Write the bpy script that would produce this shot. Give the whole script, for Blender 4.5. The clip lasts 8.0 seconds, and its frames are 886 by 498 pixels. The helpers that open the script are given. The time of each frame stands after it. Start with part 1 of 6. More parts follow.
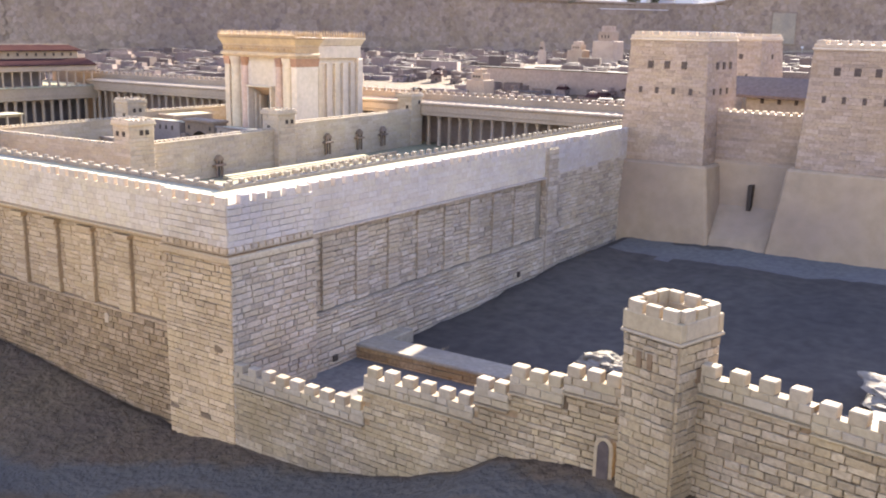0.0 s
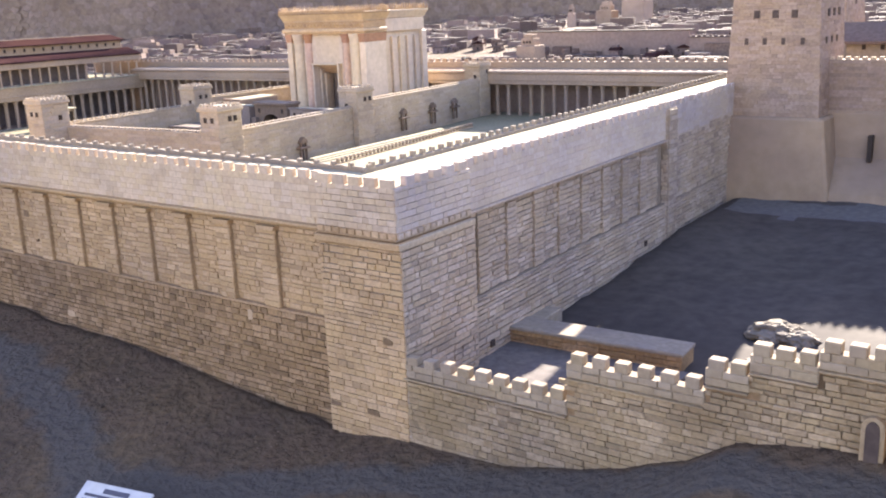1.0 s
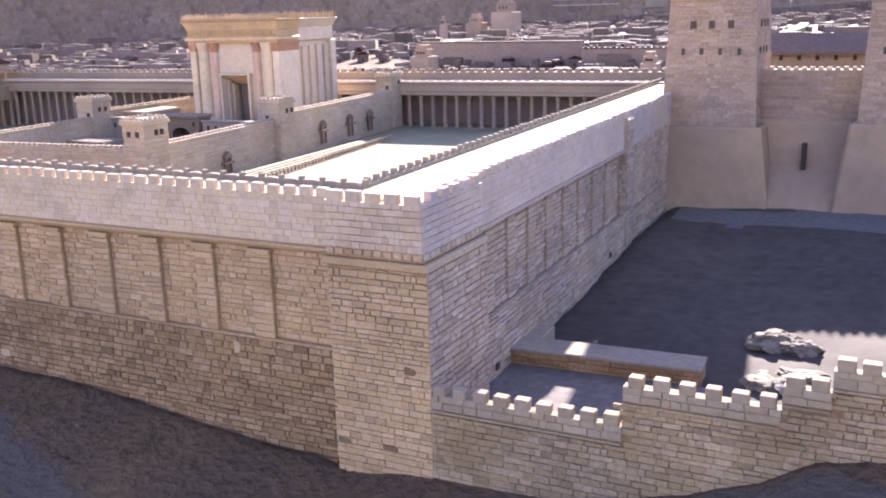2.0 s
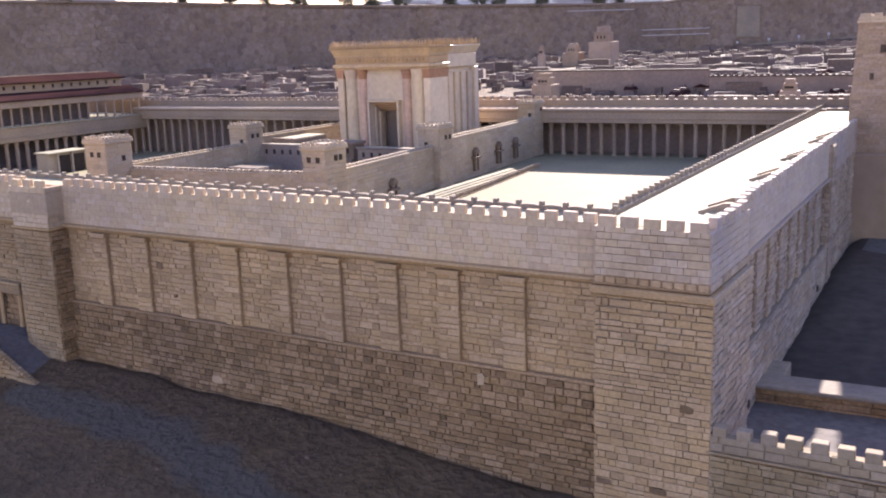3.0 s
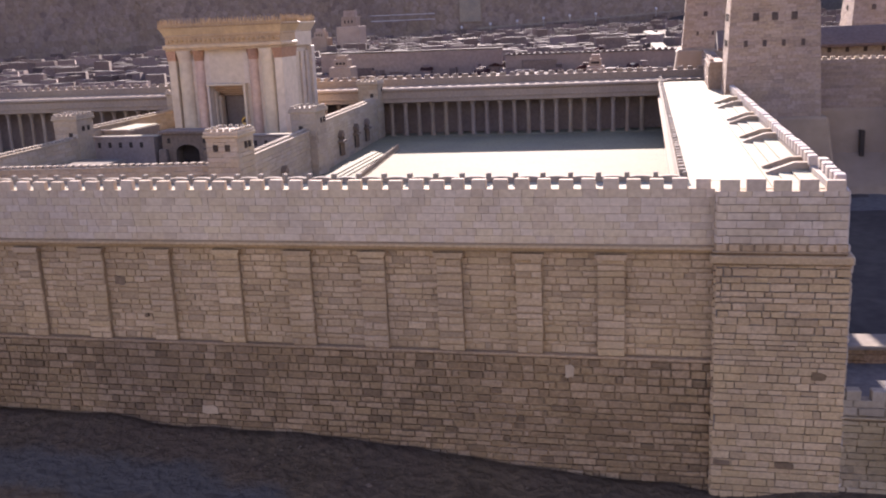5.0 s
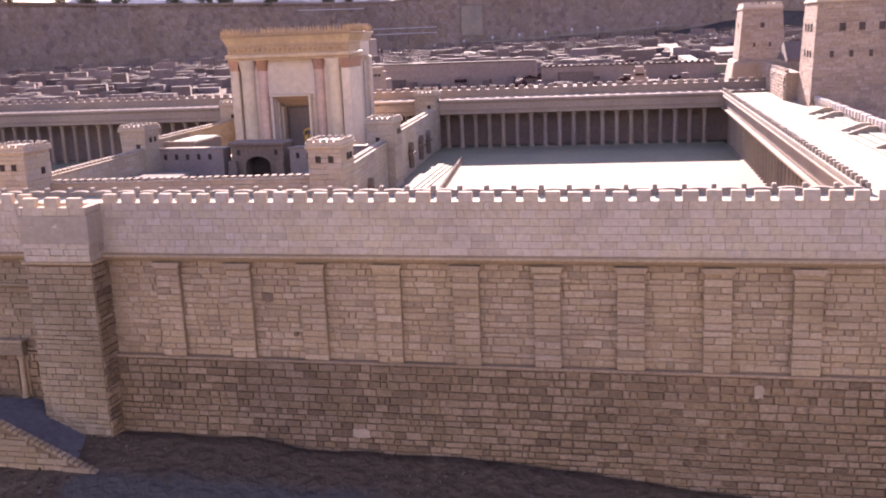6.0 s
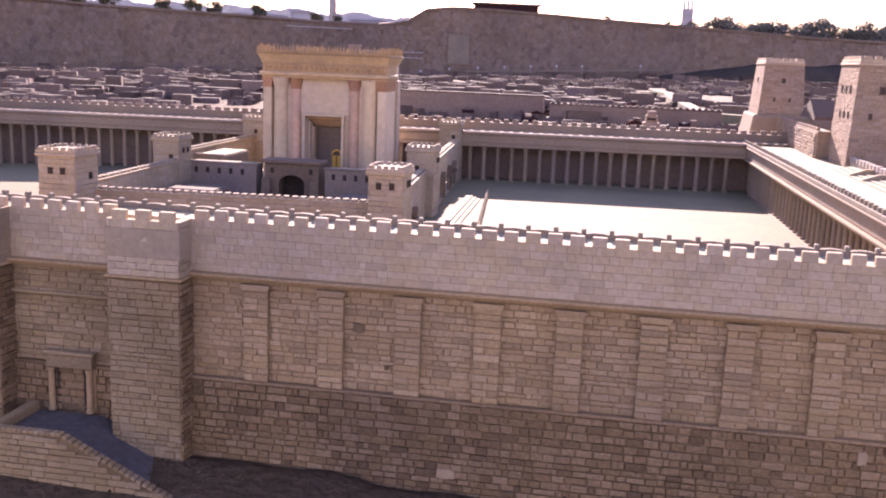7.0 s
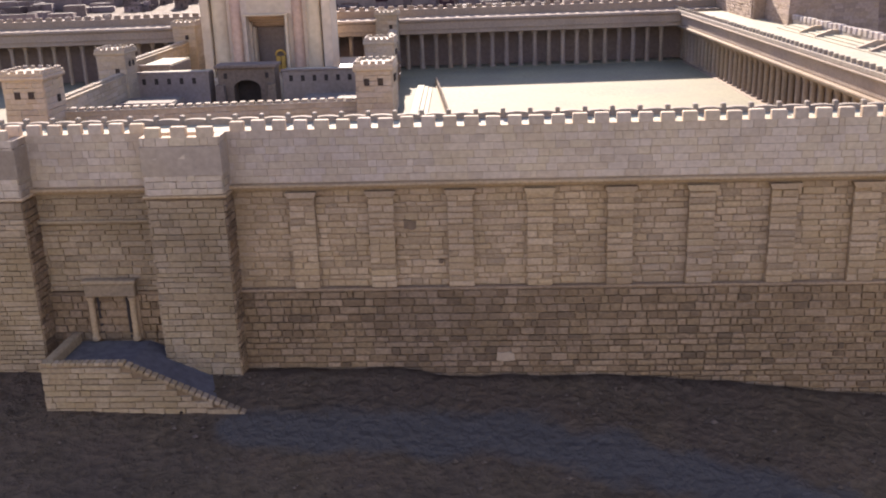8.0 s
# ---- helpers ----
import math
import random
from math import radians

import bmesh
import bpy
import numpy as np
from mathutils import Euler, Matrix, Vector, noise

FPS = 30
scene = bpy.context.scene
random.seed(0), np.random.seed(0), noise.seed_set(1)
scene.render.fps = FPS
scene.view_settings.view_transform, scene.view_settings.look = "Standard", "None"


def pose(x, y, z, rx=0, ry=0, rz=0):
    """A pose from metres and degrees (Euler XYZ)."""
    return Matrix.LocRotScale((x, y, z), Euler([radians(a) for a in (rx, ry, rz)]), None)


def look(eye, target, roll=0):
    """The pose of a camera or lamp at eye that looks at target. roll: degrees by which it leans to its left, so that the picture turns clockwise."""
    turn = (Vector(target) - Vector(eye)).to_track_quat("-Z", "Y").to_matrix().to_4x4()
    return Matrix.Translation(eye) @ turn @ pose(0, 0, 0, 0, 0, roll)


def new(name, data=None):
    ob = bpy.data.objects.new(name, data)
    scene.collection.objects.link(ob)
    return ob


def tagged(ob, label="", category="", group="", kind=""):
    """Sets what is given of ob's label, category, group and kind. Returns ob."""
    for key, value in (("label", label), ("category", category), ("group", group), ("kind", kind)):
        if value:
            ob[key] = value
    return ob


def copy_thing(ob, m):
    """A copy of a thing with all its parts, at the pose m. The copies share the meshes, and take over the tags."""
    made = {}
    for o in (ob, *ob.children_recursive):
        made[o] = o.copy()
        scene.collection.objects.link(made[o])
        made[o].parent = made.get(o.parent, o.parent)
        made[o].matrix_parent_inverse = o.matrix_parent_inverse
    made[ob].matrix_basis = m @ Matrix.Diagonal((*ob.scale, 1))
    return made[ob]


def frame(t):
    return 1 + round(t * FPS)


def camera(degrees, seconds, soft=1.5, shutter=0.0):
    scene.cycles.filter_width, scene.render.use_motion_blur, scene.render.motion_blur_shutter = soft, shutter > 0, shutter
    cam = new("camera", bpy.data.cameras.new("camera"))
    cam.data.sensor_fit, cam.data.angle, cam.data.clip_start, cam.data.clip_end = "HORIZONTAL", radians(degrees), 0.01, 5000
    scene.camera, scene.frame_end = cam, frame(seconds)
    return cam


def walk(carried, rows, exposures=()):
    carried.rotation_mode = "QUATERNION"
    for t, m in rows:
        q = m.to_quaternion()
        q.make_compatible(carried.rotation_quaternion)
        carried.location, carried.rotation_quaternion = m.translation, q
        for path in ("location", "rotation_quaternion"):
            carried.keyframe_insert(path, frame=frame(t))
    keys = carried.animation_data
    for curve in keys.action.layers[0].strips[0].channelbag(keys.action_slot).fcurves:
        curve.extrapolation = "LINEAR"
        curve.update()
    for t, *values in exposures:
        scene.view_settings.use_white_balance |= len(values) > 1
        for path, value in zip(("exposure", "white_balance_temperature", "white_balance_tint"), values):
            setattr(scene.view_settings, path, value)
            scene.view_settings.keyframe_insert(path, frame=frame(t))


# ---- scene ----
# ---- camera ----
cam = camera(49.2, 8.0, soft=2.0)
PATH = [
    (0, (0.08, 0.06, 1.584), (-1.052, 1.648, 1.14), 1.2),
    (0.5, (-0.251, 0.0, 1.57), (-1.505, 1.504, 1.161), -0.6),
    (1, (-0.554, -0.087, 1.551), (-1.699, 1.475, 1.052), -2.3),
    (1.2, (-0.699, -0.129, 1.537), (-1.776, 1.486, 1.056), -0.7),
    (2.3, (-1.377, -0.266, 1.539), (-2.233, 1.478, 1.064), -2.0),
    (2.5, (-1.518, -0.346, 1.53), (-2.378, 1.412, 1.116), -1.2),
    (3, (-1.851, -0.373, 1.513), (-2.858, 1.303, 1.093), -1.9),
    (3.5, (-2.143, -0.391, 1.478), (-2.95, 1.385, 1.039), -3.9),
    (4, (-2.464, -0.36, 1.477), (-3.141, 1.466, 1.023), -3.7),
    (4.5, (-2.809, -0.399, 1.461), (-3.288, 1.498, 1.048), -1.8),
    (5, (-3.123, -0.461, 1.453), (-3.578, 1.431, 0.991), -2.5),
    (5.2, (-3.259, -0.472, 1.436), (-3.77, 1.417, 1.022), -3.6),
    (6.3, (-3.911, -0.434, 1.45), (-4.262, 1.484, 1.004), -0.5),
    (6.5, (-4.009, -0.449, 1.454), (-4.348, 1.49, 1.1), 1.8),
    (7, (-4.228, -0.465, 1.476), (-4.568, 1.468, 1.091), 2.2),
    (7.5, (-4.484, -0.523, 1.477), (-4.697, 1.394, 0.948), -0.0),
    (8, (-4.739, -0.547, 1.48), (-4.848, 1.357, 0.878), -1.9),
]
EXPOSURES = [
    (0.0, 3.50, 6450, 38), (0.5, 3.34, 6450, 39), (1.0, 3.32, 6400, 42), (2.5, 2.92, 6050, 54), (3.0, 2.60, 6200, 50), (3.5, 2.30, 6180, 56), (4.5, 2.18, 6220, 54),
    (5.2, 2.36, 6250, 57), (6.5, 2.70, 6600, 72), (7.0, 2.46, 6500, 68), (7.5, 2.34, 6400, 53), (8.0, 2.38, 6450, 48),
]
walk(cam, [(t, look(eye, target, roll)) for t, eye, target, roll in PATH], EXPOSURES)


# ---- world, sun ----
SUN_AZ, SUN_EL = radians(8.2), radians(21.0)   # azimuth from +y towards -x
world = bpy.data.worlds.new("sky")
scene.world = world
world.use_nodes = True
wn = world.node_tree.nodes
sky = wn.new("ShaderNodeTexSky")
sky.sky_type = "NISHITA"
sky.sun_disc = False
sky.sun_elevation = SUN_EL
sky.sun_rotation = -SUN_AZ
sky.air_density = 1.3
sky.dust_density = 0.4
sky.ozone_density = 1.5
wn["Background"].inputs["Strength"].default_value = 0.062
world.node_tree.links.new(sky.outputs["Color"], wn["Background"].inputs["Color"])
sun = new("sun", bpy.data.lights.new("sun", "SUN"))
sun.data.energy = 3.7
sun.data.angle = radians(0.6)
sun.data.color = (0.96, 1.0, 0.71)
sun_way = Vector((-math.sin(SUN_AZ) * math.cos(SUN_EL), math.cos(SUN_AZ) * math.cos(SUN_EL), math.sin(SUN_EL)))
sun.matrix_world = look(sun_way * 40, (0, 0, 0))


# ---- materials ----
def mat(name, base, vary=0.25, rough=0.9, grain=60.0, stain=6.0, bump=0.3, relief=0.004, dirt=(0.4, 0.34, 0.27), dirt_amount=0.35, metal=0.0, pieces=True, gloss=0.15, wash=(0.84, 1.08)):
    """Weathered surface: colour varies by piece, by fine grain and by broad stains."""
    m = bpy.data.materials.new(name)
    m.use_nodes = True
    n, l = m.node_tree.nodes, m.node_tree.links
    b = n["Principled BSDF"]
    b.inputs["Roughness"].default_value = rough
    b.inputs["Metallic"].default_value = metal
    b.inputs["Specular IOR Level"].default_value = gloss
    co = n.new("ShaderNodeNewGeometry")
    ob = n.new("ShaderNodeObjectInfo")
    n1, n2 = n.new("ShaderNodeTexNoise"), n.new("ShaderNodeTexNoise")
    n1.inputs["Scale"].default_value, n1.inputs["Detail"].default_value = grain, 6.0
    n2.inputs["Scale"].default_value, n2.inputs["Detail"].default_value = stain, 5.0
    l.new(co.outputs["Position"], n1.inputs["Vector"])
    l.new(co.outputs["Position"], n2.inputs["Vector"])
    add = n.new("ShaderNodeMath")
    add.operation = "ADD"
    l.new(co.outputs["Random Per Island"], add.inputs[0])
    l.new(ob.outputs["Random"], add.inputs[1])
    fr = n.new("ShaderNodeMath")
    fr.operation = "FRACT"
    l.new(add.outputs[0], fr.inputs[0])
    ramp = n.new("ShaderNodeValToRGB")
    e = ramp.color_ramp.elements
    tones = ((0.0, 1 - vary, (0.98, 0.97, 1.0)), (0.16, 1 - vary * 0.5, (1.02, 0.98, 0.95)), (0.42, 1 - vary * 0.1, (1.02, 1.0, 0.93)), (0.72, 1.0, (0.99, 0.98, 1.02)), (1.0, 1 + vary * 0.6, (1.0, 1.0, 1.03)))
    for k, (at, value, tint) in enumerate(tones):
        stop = e[0] if k == 0 else e[-1] if k == 4 else e.new(at)
        stop.color = (*[min(1, b_ * value * t_) for b_, t_ in zip(base, tint)], 1)
    if pieces:
        l.new(fr.outputs[0], ramp.inputs["Fac"])
    else:
        l.new(n2.outputs["Fac"], ramp.inputs["Fac"])
    g = n.new("ShaderNodeMapRange")
    g.inputs["From Min"].default_value, g.inputs["From Max"].default_value = 0.3, 0.72
    g.inputs["To Min"].default_value, g.inputs["To Max"].default_value = 1.0 - 0.55 * min(vary * 1.6, 0.6), 1.12
    l.new(n1.outputs["Fac"], g.inputs["Value"])
    mul = n.new("ShaderNodeMix")
    mul.data_type, mul.blend_type = "RGBA", "MULTIPLY"
    mul.inputs["Factor"].default_value = 1.0
    l.new(ramp.outputs["Color"], mul.inputs["A"])
    l.new(g.outputs["Result"], mul.inputs["B"])
    s = n.new("ShaderNodeMapRange")
    s.inputs["From Min"].default_value, s.inputs["From Max"].default_value = 0.48, 0.72
    s.inputs["To Min"].default_value, s.inputs["To Max"].default_value = 0.0, dirt_amount
    l.new(n2.outputs["Fac"], s.inputs["Value"])
    mx = n.new("ShaderNodeMix")
    mx.data_type = "RGBA"
    l.new(s.outputs["Result"], mx.inputs["Factor"])
    l.new(mul.outputs["Result"], mx.inputs["A"])
    mx.inputs["B"].default_value = (base[0] * dirt[0] * 1.6, base[1] * dirt[1] * 1.75, base[2] * dirt[2] * 1.9, 1)
    n4 = n.new("ShaderNodeTexNoise")
    n4.inputs["Scale"].default_value, n4.inputs["Detail"].default_value = stain * 0.42, 3.0
    l.new(co.outputs["Position"], n4.inputs["Vector"])
    cast = n.new("ShaderNodeValToRGB")
    cast.color_ramp.elements[0].position, cast.color_ramp.elements[0].color = 0.32, (wash[0], wash[0], wash[0] * 1.05, 1)
    cast.color_ramp.elements[1].position, cast.color_ramp.elements[1].color = 0.66, (wash[1] * 1.01, wash[1] * 0.99, wash[1] * 0.93, 1)
    l.new(n4.outputs["Fac"], cast.inputs["Fac"])
    mw = n.new("ShaderNodeMix")
    mw.data_type, mw.blend_type = "RGBA", "MULTIPLY"
    mw.inputs["Factor"].default_value = 1.0
    l.new(mx.outputs["Result"], mw.inputs["A"])
    l.new(cast.outputs["Color"], mw.inputs["B"])
    l.new(mw.outputs["Result"], b.inputs["Base Color"])
    bp = n.new("ShaderNodeBump")
    bp.inputs["Strength"].default_value = bump
    bp.inputs["Distance"].default_value = relief
    l.new(n1.outputs["Fac"], bp.inputs["Height"])
    l.new(bp.outputs["Normal"], b.inputs["Normal"])
    return m


M_ASHLAR = mat("ashlar", (0.47, 0.33, 0.188), 0.24, grain=90, stain=4.0, bump=0.5, relief=0.005, dirt_amount=0.5, wash=(0.82, 1.08))
M_RUBBLE = mat("rubble_ashlar", (0.305, 0.203, 0.114), 0.4, grain=80, stain=3.6, bump=0.7, relief=0.006, dirt_amount=0.6, wash=(0.78, 1.1))
# north faces: greyer copies of the wall stones, their cool shade in the colour
M_NORTH = mat("grey_shade_ashlar", (0.37, 0.31, 0.248), 0.28, grain=80, stain=4.5, bump=0.6, relief=0.006, dirt_amount=0.5, wash=(0.8, 1.1))
M_NJOINT = mat("grey_shade_joint", (0.25, 0.212, 0.172), 0.3, grain=70, stain=5.5, pieces=False, dirt_amount=0.5)
M_NPALE = mat("grey_shade_pale_stone", (0.40, 0.352, 0.305), 0.08, grain=60, stain=4, bump=0.25, dirt_amount=0.3)
M_NPALEJOINT = mat("grey_shade_pale_joint", (0.36, 0.316, 0.272), 0.15, grain=60, stain=7, pieces=False)
M_CITY = mat("city_wall_stone", (0.345, 0.263, 0.166), 0.3, grain=75, stain=4, bump=0.8, relief=0.007, dirt_amount=0.8, wash=(0.82, 1.1))
M_GATE = mat("gate_pier_stone", (0.37, 0.268, 0.158), 0.25, grain=80, stain=4, bump=0.6, relief=0.006, dirt_amount=0.6, wash=(0.8, 1.1))
M_JOINT = mat("joint_shadow_mortar", (0.205, 0.139, 0.083), 0.3, grain=70, stain=5.5, pieces=False, dirt_amount=0.5, wash=(0.45, 1.75))
M_PANELJOINT = mat("panel_joint", (0.35, 0.243, 0.14), 0.25, grain=70, stain=5.5, pieces=False, dirt_amount=0.45)
M_HOLE = mat("brown_hollow", (0.20, 0.135, 0.08), 0.3, grain=60, stain=9)
M_SLIT = mat("dark_window", (0.095, 0.072, 0.062), 0.3, grain=40, stain=6, pieces=False)
M_PALE = mat("pale_plaster_stone", (0.495, 0.392, 0.278), 0.13, grain=60, stain=4, bump=0.2, dirt_amount=0.3)
M_PALEJOINT = mat("pale_joint", (0.41, 0.32, 0.222), 0.15, grain=60, stain=7, pieces=False)
M_ROOF = mat("pale_roof", (0.33, 0.31, 0.225), 0.18, grain=30, stain=3, bump=0.15, dirt_amount=0.3, pieces=False)
M_COURT = mat("court_paving", (0.215, 0.203, 0.135), 0.2, grain=45, stain=2.2, bump=0.2, dirt_amount=0.35, pieces=False)
M_MARBLE = mat("cream_marble", (0.50, 0.415, 0.305), 0.10, rough=0.55, grain=25, stain=5, bump=0.08, dirt_amount=0.25)
M_PINKMARBLE = mat("veined_marble", (0.48, 0.34, 0.26), 0.15, rough=0.5, grain=35, stain=9, bump=0.08, dirt_amount=0.3)
M_GOLD = mat("gilded_stone", (0.39, 0.265, 0.14), 0.18, rough=0.5, grain=70, stain=12, bump=0.2, dirt_amount=0.3, metal=0.1)
M_RUST = mat("rust_stained_capital", (0.36, 0.20, 0.12), 0.25, rough=0.6, grain=60, stain=14, bump=0.3, dirt_amount=0.3)
M_CREAMGOLD = mat("cream_gilding", (0.46, 0.335, 0.195), 0.12, rough=0.5, grain=40, stain=9, bump=0.15, dirt_amount=0.35)
M_LEAF = mat("bright_gold_leaf", (0.66, 0.42, 0.11), 0.2, rough=0.38, grain=60, stain=10, bump=0.1, dirt_amount=0.2, metal=0.35)
# stone of the forecourt ranges, the court's shade dimmed into its colour
M_DIMSTONE = mat("shade_dim_court_stone", (0.255, 0.205, 0.17), 0.2, grain=50, stain=5, bump=0.3, dirt_amount=0.45)
M_RENDER = mat("smooth_render", (0.29, 0.217, 0.156), 0.14, grain=12, stain=3, bump=0.2, dirt_amount=0.3, pieces=False)
M_SCREE = mat("loose_stone", (0.125, 0.092, 0.064), 0.75, grain=60, stain=9)
M_INNER = mat("inner_court_stone", (0.362, 0.301, 0.222), 0.14, grain=60, stain=4, bump=0.2, dirt_amount=0.35)
M_INNERJOINT = mat("inner_court_joint", (0.335, 0.276, 0.205), 0.15, grain=60, stain=7, pieces=False)
# shade over the inner court is put into this paving's colour
M_FORECOURT = mat("grey_shade_paving", (0.17, 0.148, 0.125), 0.3, grain=40, stain=4, pieces=False)
M_FORT = mat("fortress_ashlar", (0.335, 0.25, 0.185), 0.2, grain=55, stain=5, bump=0.7, relief=0.006, dirt_amount=0.45)
M_FORTJOINT = mat("fortress_joint", (0.315, 0.24, 0.174), 0.2, grain=60, stain=5, pieces=False)
# walls behind the columns: deep shade of the halls is in the colour
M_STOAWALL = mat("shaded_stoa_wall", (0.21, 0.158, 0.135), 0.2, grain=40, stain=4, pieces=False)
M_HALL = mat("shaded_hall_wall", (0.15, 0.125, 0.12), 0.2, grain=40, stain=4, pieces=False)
# gatehouse, altar, steps and porches: stone darkened in colour for their shade
M_DUSK = mat("shade_dark_court_stone", (0.20, 0.15, 0.112), 0.25, grain=50, stain=6, bump=0.4, dirt_amount=0.5)
M_SLATE = mat("dark_roof", (0.13, 0.10, 0.09), 0.25, grain=40, stain=3, pieces=False)
M_CREST = mat("bleached_merlon_stone", (0.31, 0.25, 0.172), 0.14, grain=60, stain=5, bump=0.3, dirt_amount=0.35)
M_GREYCOPE = mat("grey_coping", (0.25, 0.215, 0.175), 0.2, grain=40, stain=5, pieces=False)
M_SLAB = mat("step_side_stone", (0.37, 0.29, 0.2), 0.15, grain=60, stain=5)
M_STOA = mat("stoa_stone", (0.29, 0.225, 0.165), 0.14, grain=60, stain=4, bump=0.2, dirt_amount=0.35)
# unseen ground behind the viewpoint, added for the light it bounces
M_BOUNCE = mat("unseen_bounce_ground", (0.13, 0.105, 0.08), 0.3, grain=20, stain=1.2, bump=0.4, pieces=False)
# brown for grooves and openings, with the shade of their depth in it
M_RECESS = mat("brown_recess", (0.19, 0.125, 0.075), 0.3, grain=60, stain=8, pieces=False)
M_HOLLOW = mat("grey_hollow_earth", (0.068, 0.059, 0.053), 0.4, grain=14, stain=1.1, bump=0.25, pieces=False, wash=(0.7, 1.25))
M_HOUSEROOF = mat("house_roof", (0.085, 0.069, 0.061), 0.75, grain=30, stain=3)
M_PALEPATH = mat("pale_path", (0.125, 0.12, 0.12), 0.25, grain=30, stain=3, bump=0.4, pieces=False)
# skyline windows paled in colour for the haze of distance
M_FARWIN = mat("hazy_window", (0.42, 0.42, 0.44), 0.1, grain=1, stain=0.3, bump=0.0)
M_LIGHTSTONE = mat("light_stone", (0.41, 0.30, 0.185), 0.12, grain=70, stain=8)
M_DARK = mat("dark_recess", (0.05, 0.04, 0.035), 0.3, grain=40, stain=6, pieces=False)
M_RED = mat("red_roof_tiles", (0.046, 0.024, 0.023), 0.22, grain=90, stain=8, bump=0.3, gloss=0.0)
M_EARTH = mat("dark_earth", (0.124, 0.086, 0.054), 0.8, grain=26, stain=5.5, bump=1.0, relief=0.03, dirt=(0.5, 0.42, 0.36), dirt_amount=0.6, pieces=False)
M_PATH = mat("trodden_path", (0.14, 0.128, 0.125), 0.35, grain=35, stain=3, bump=0.6, pieces=False)
M_ROCK = mat("pale_rock", (0.19, 0.165, 0.13), 0.35, grain=30, stain=7, bump=1.0)
M_FIELD = mat("field_stone", (0.235, 0.182, 0.145), 0.22, grain=10, stain=0.8, bump=0.9, dirt_amount=0.35)
M_FIELDJOINT = mat("field_joint", (0.22, 0.17, 0.135), 0.3, grain=14, stain=2, pieces=False)
M_HOUSE = mat("house_plaster", (0.195, 0.145, 0.125), 0.5, grain=40, stain=2, bump=0.3)
M_SHRUB = mat("dark_foliage", (0.12, 0.125, 0.085), 0.5, grain=20, stain=3, bump=0.5)
# foliage lightened for haze, which is only in this colour
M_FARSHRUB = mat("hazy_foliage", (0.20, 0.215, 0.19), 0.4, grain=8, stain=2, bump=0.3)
M_TOWNWALL = mat("dim_town_wall", (0.27, 0.205, 0.17), 0.2, grain=25, stain=1.6, bump=0.5, dirt_amount=0.5, pieces=False)
M_BARK = mat("bark", (0.12, 0.09, 0.065), 0.3, grain=40, stain=5)
M_STEEL = mat("grey_steel", (0.35, 0.35, 0.36), 0.1, rough=0.5, grain=50, stain=8, metal=0.6, pieces=False)
M_SIGN = mat("white_sign", (0.45, 0.45, 0.47), 0.06, rough=0.5, grain=30, stain=6, bump=0.05, dirt_amount=0.15, pieces=False)
M_INK = mat("dark_print", (0.08, 0.08, 0.11), 0.1, rough=0.6, pieces=False)
# ridge and skyline buildings: distance haze mixed into these pale colours
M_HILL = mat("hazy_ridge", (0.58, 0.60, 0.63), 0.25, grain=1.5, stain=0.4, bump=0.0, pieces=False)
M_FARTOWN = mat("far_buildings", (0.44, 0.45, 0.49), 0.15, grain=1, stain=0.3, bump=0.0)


def trodden(m, colour):
    """Grey trodden track over the earth, where the ground's track layer is high, with a ragged edge."""
    n, l = m.node_tree.nodes, m.node_tree.links
    b = n["Principled BSDF"]
    old = b.inputs["Base Color"].links[0].from_socket
    at = n.new("ShaderNodeAttribute")
    at.attribute_name = "track"
    co = n.new("ShaderNodeNewGeometry")
    nz = n.new("ShaderNodeTexNoise")
    nz.inputs["Scale"].default_value, nz.inputs["Detail"].default_value = 7.0, 8.0
    l.new(co.outputs["Position"], nz.inputs["Vector"])
    ad = n.new("ShaderNodeMath")
    l.new(at.outputs["Fac"], ad.inputs[0])
    l.new(nz.outputs["Fac"], ad.inputs[1])
    mr = n.new("ShaderNodeMapRange")
    mr.inputs["From Min"].default_value, mr.inputs["From Max"].default_value = 0.86, 1.16
    mr.inputs["To Max"].default_value = 0.75
    l.new(ad.outputs[0], mr.inputs["Value"])
    tone = n.new("ShaderNodeMix")
    tone.data_type = "RGBA"
    tone.inputs["A"].default_value = (*[c * 0.7 for c in colour], 1)
    tone.inputs["B"].default_value = (*[c * 1.25 for c in colour], 1)
    n3 = n.new("ShaderNodeTexNoise")
    n3.inputs["Scale"].default_value, n3.inputs["Detail"].default_value = 24.0, 8.0
    l.new(co.outputs["Position"], n3.inputs["Vector"])
    l.new(n3.outputs["Fac"], tone.inputs["Factor"])
    mx = n.new("ShaderNodeMix")
    mx.data_type = "RGBA"
    l.new(mr.outputs["Result"], mx.inputs["Factor"])
    l.new(old, mx.inputs["A"])
    l.new(tone.outputs["Result"], mx.inputs["B"])
    l.new(mx.outputs["Result"], b.inputs["Base Color"])


trodden(M_EARTH, (0.080, 0.073, 0.064))


# ---- helpers of the scene ----
def thing(name, at=(0, 0, 0), rz=0.0, label="", category="", group="", kind=""):
    ob = new(name)
    ob.matrix_world = pose(*at, 0, 0, rz)
    return tagged(ob, label, category, group, kind)


def finish(name, mesh, material, parent=None, label="", m=None):
    mesh.materials.append(material)
    ob = new(name, mesh)
    if parent:
        ob.parent = parent
    if m is not None:
        ob.matrix_basis = m
    if label:
        ob["label"] = label
    return ob


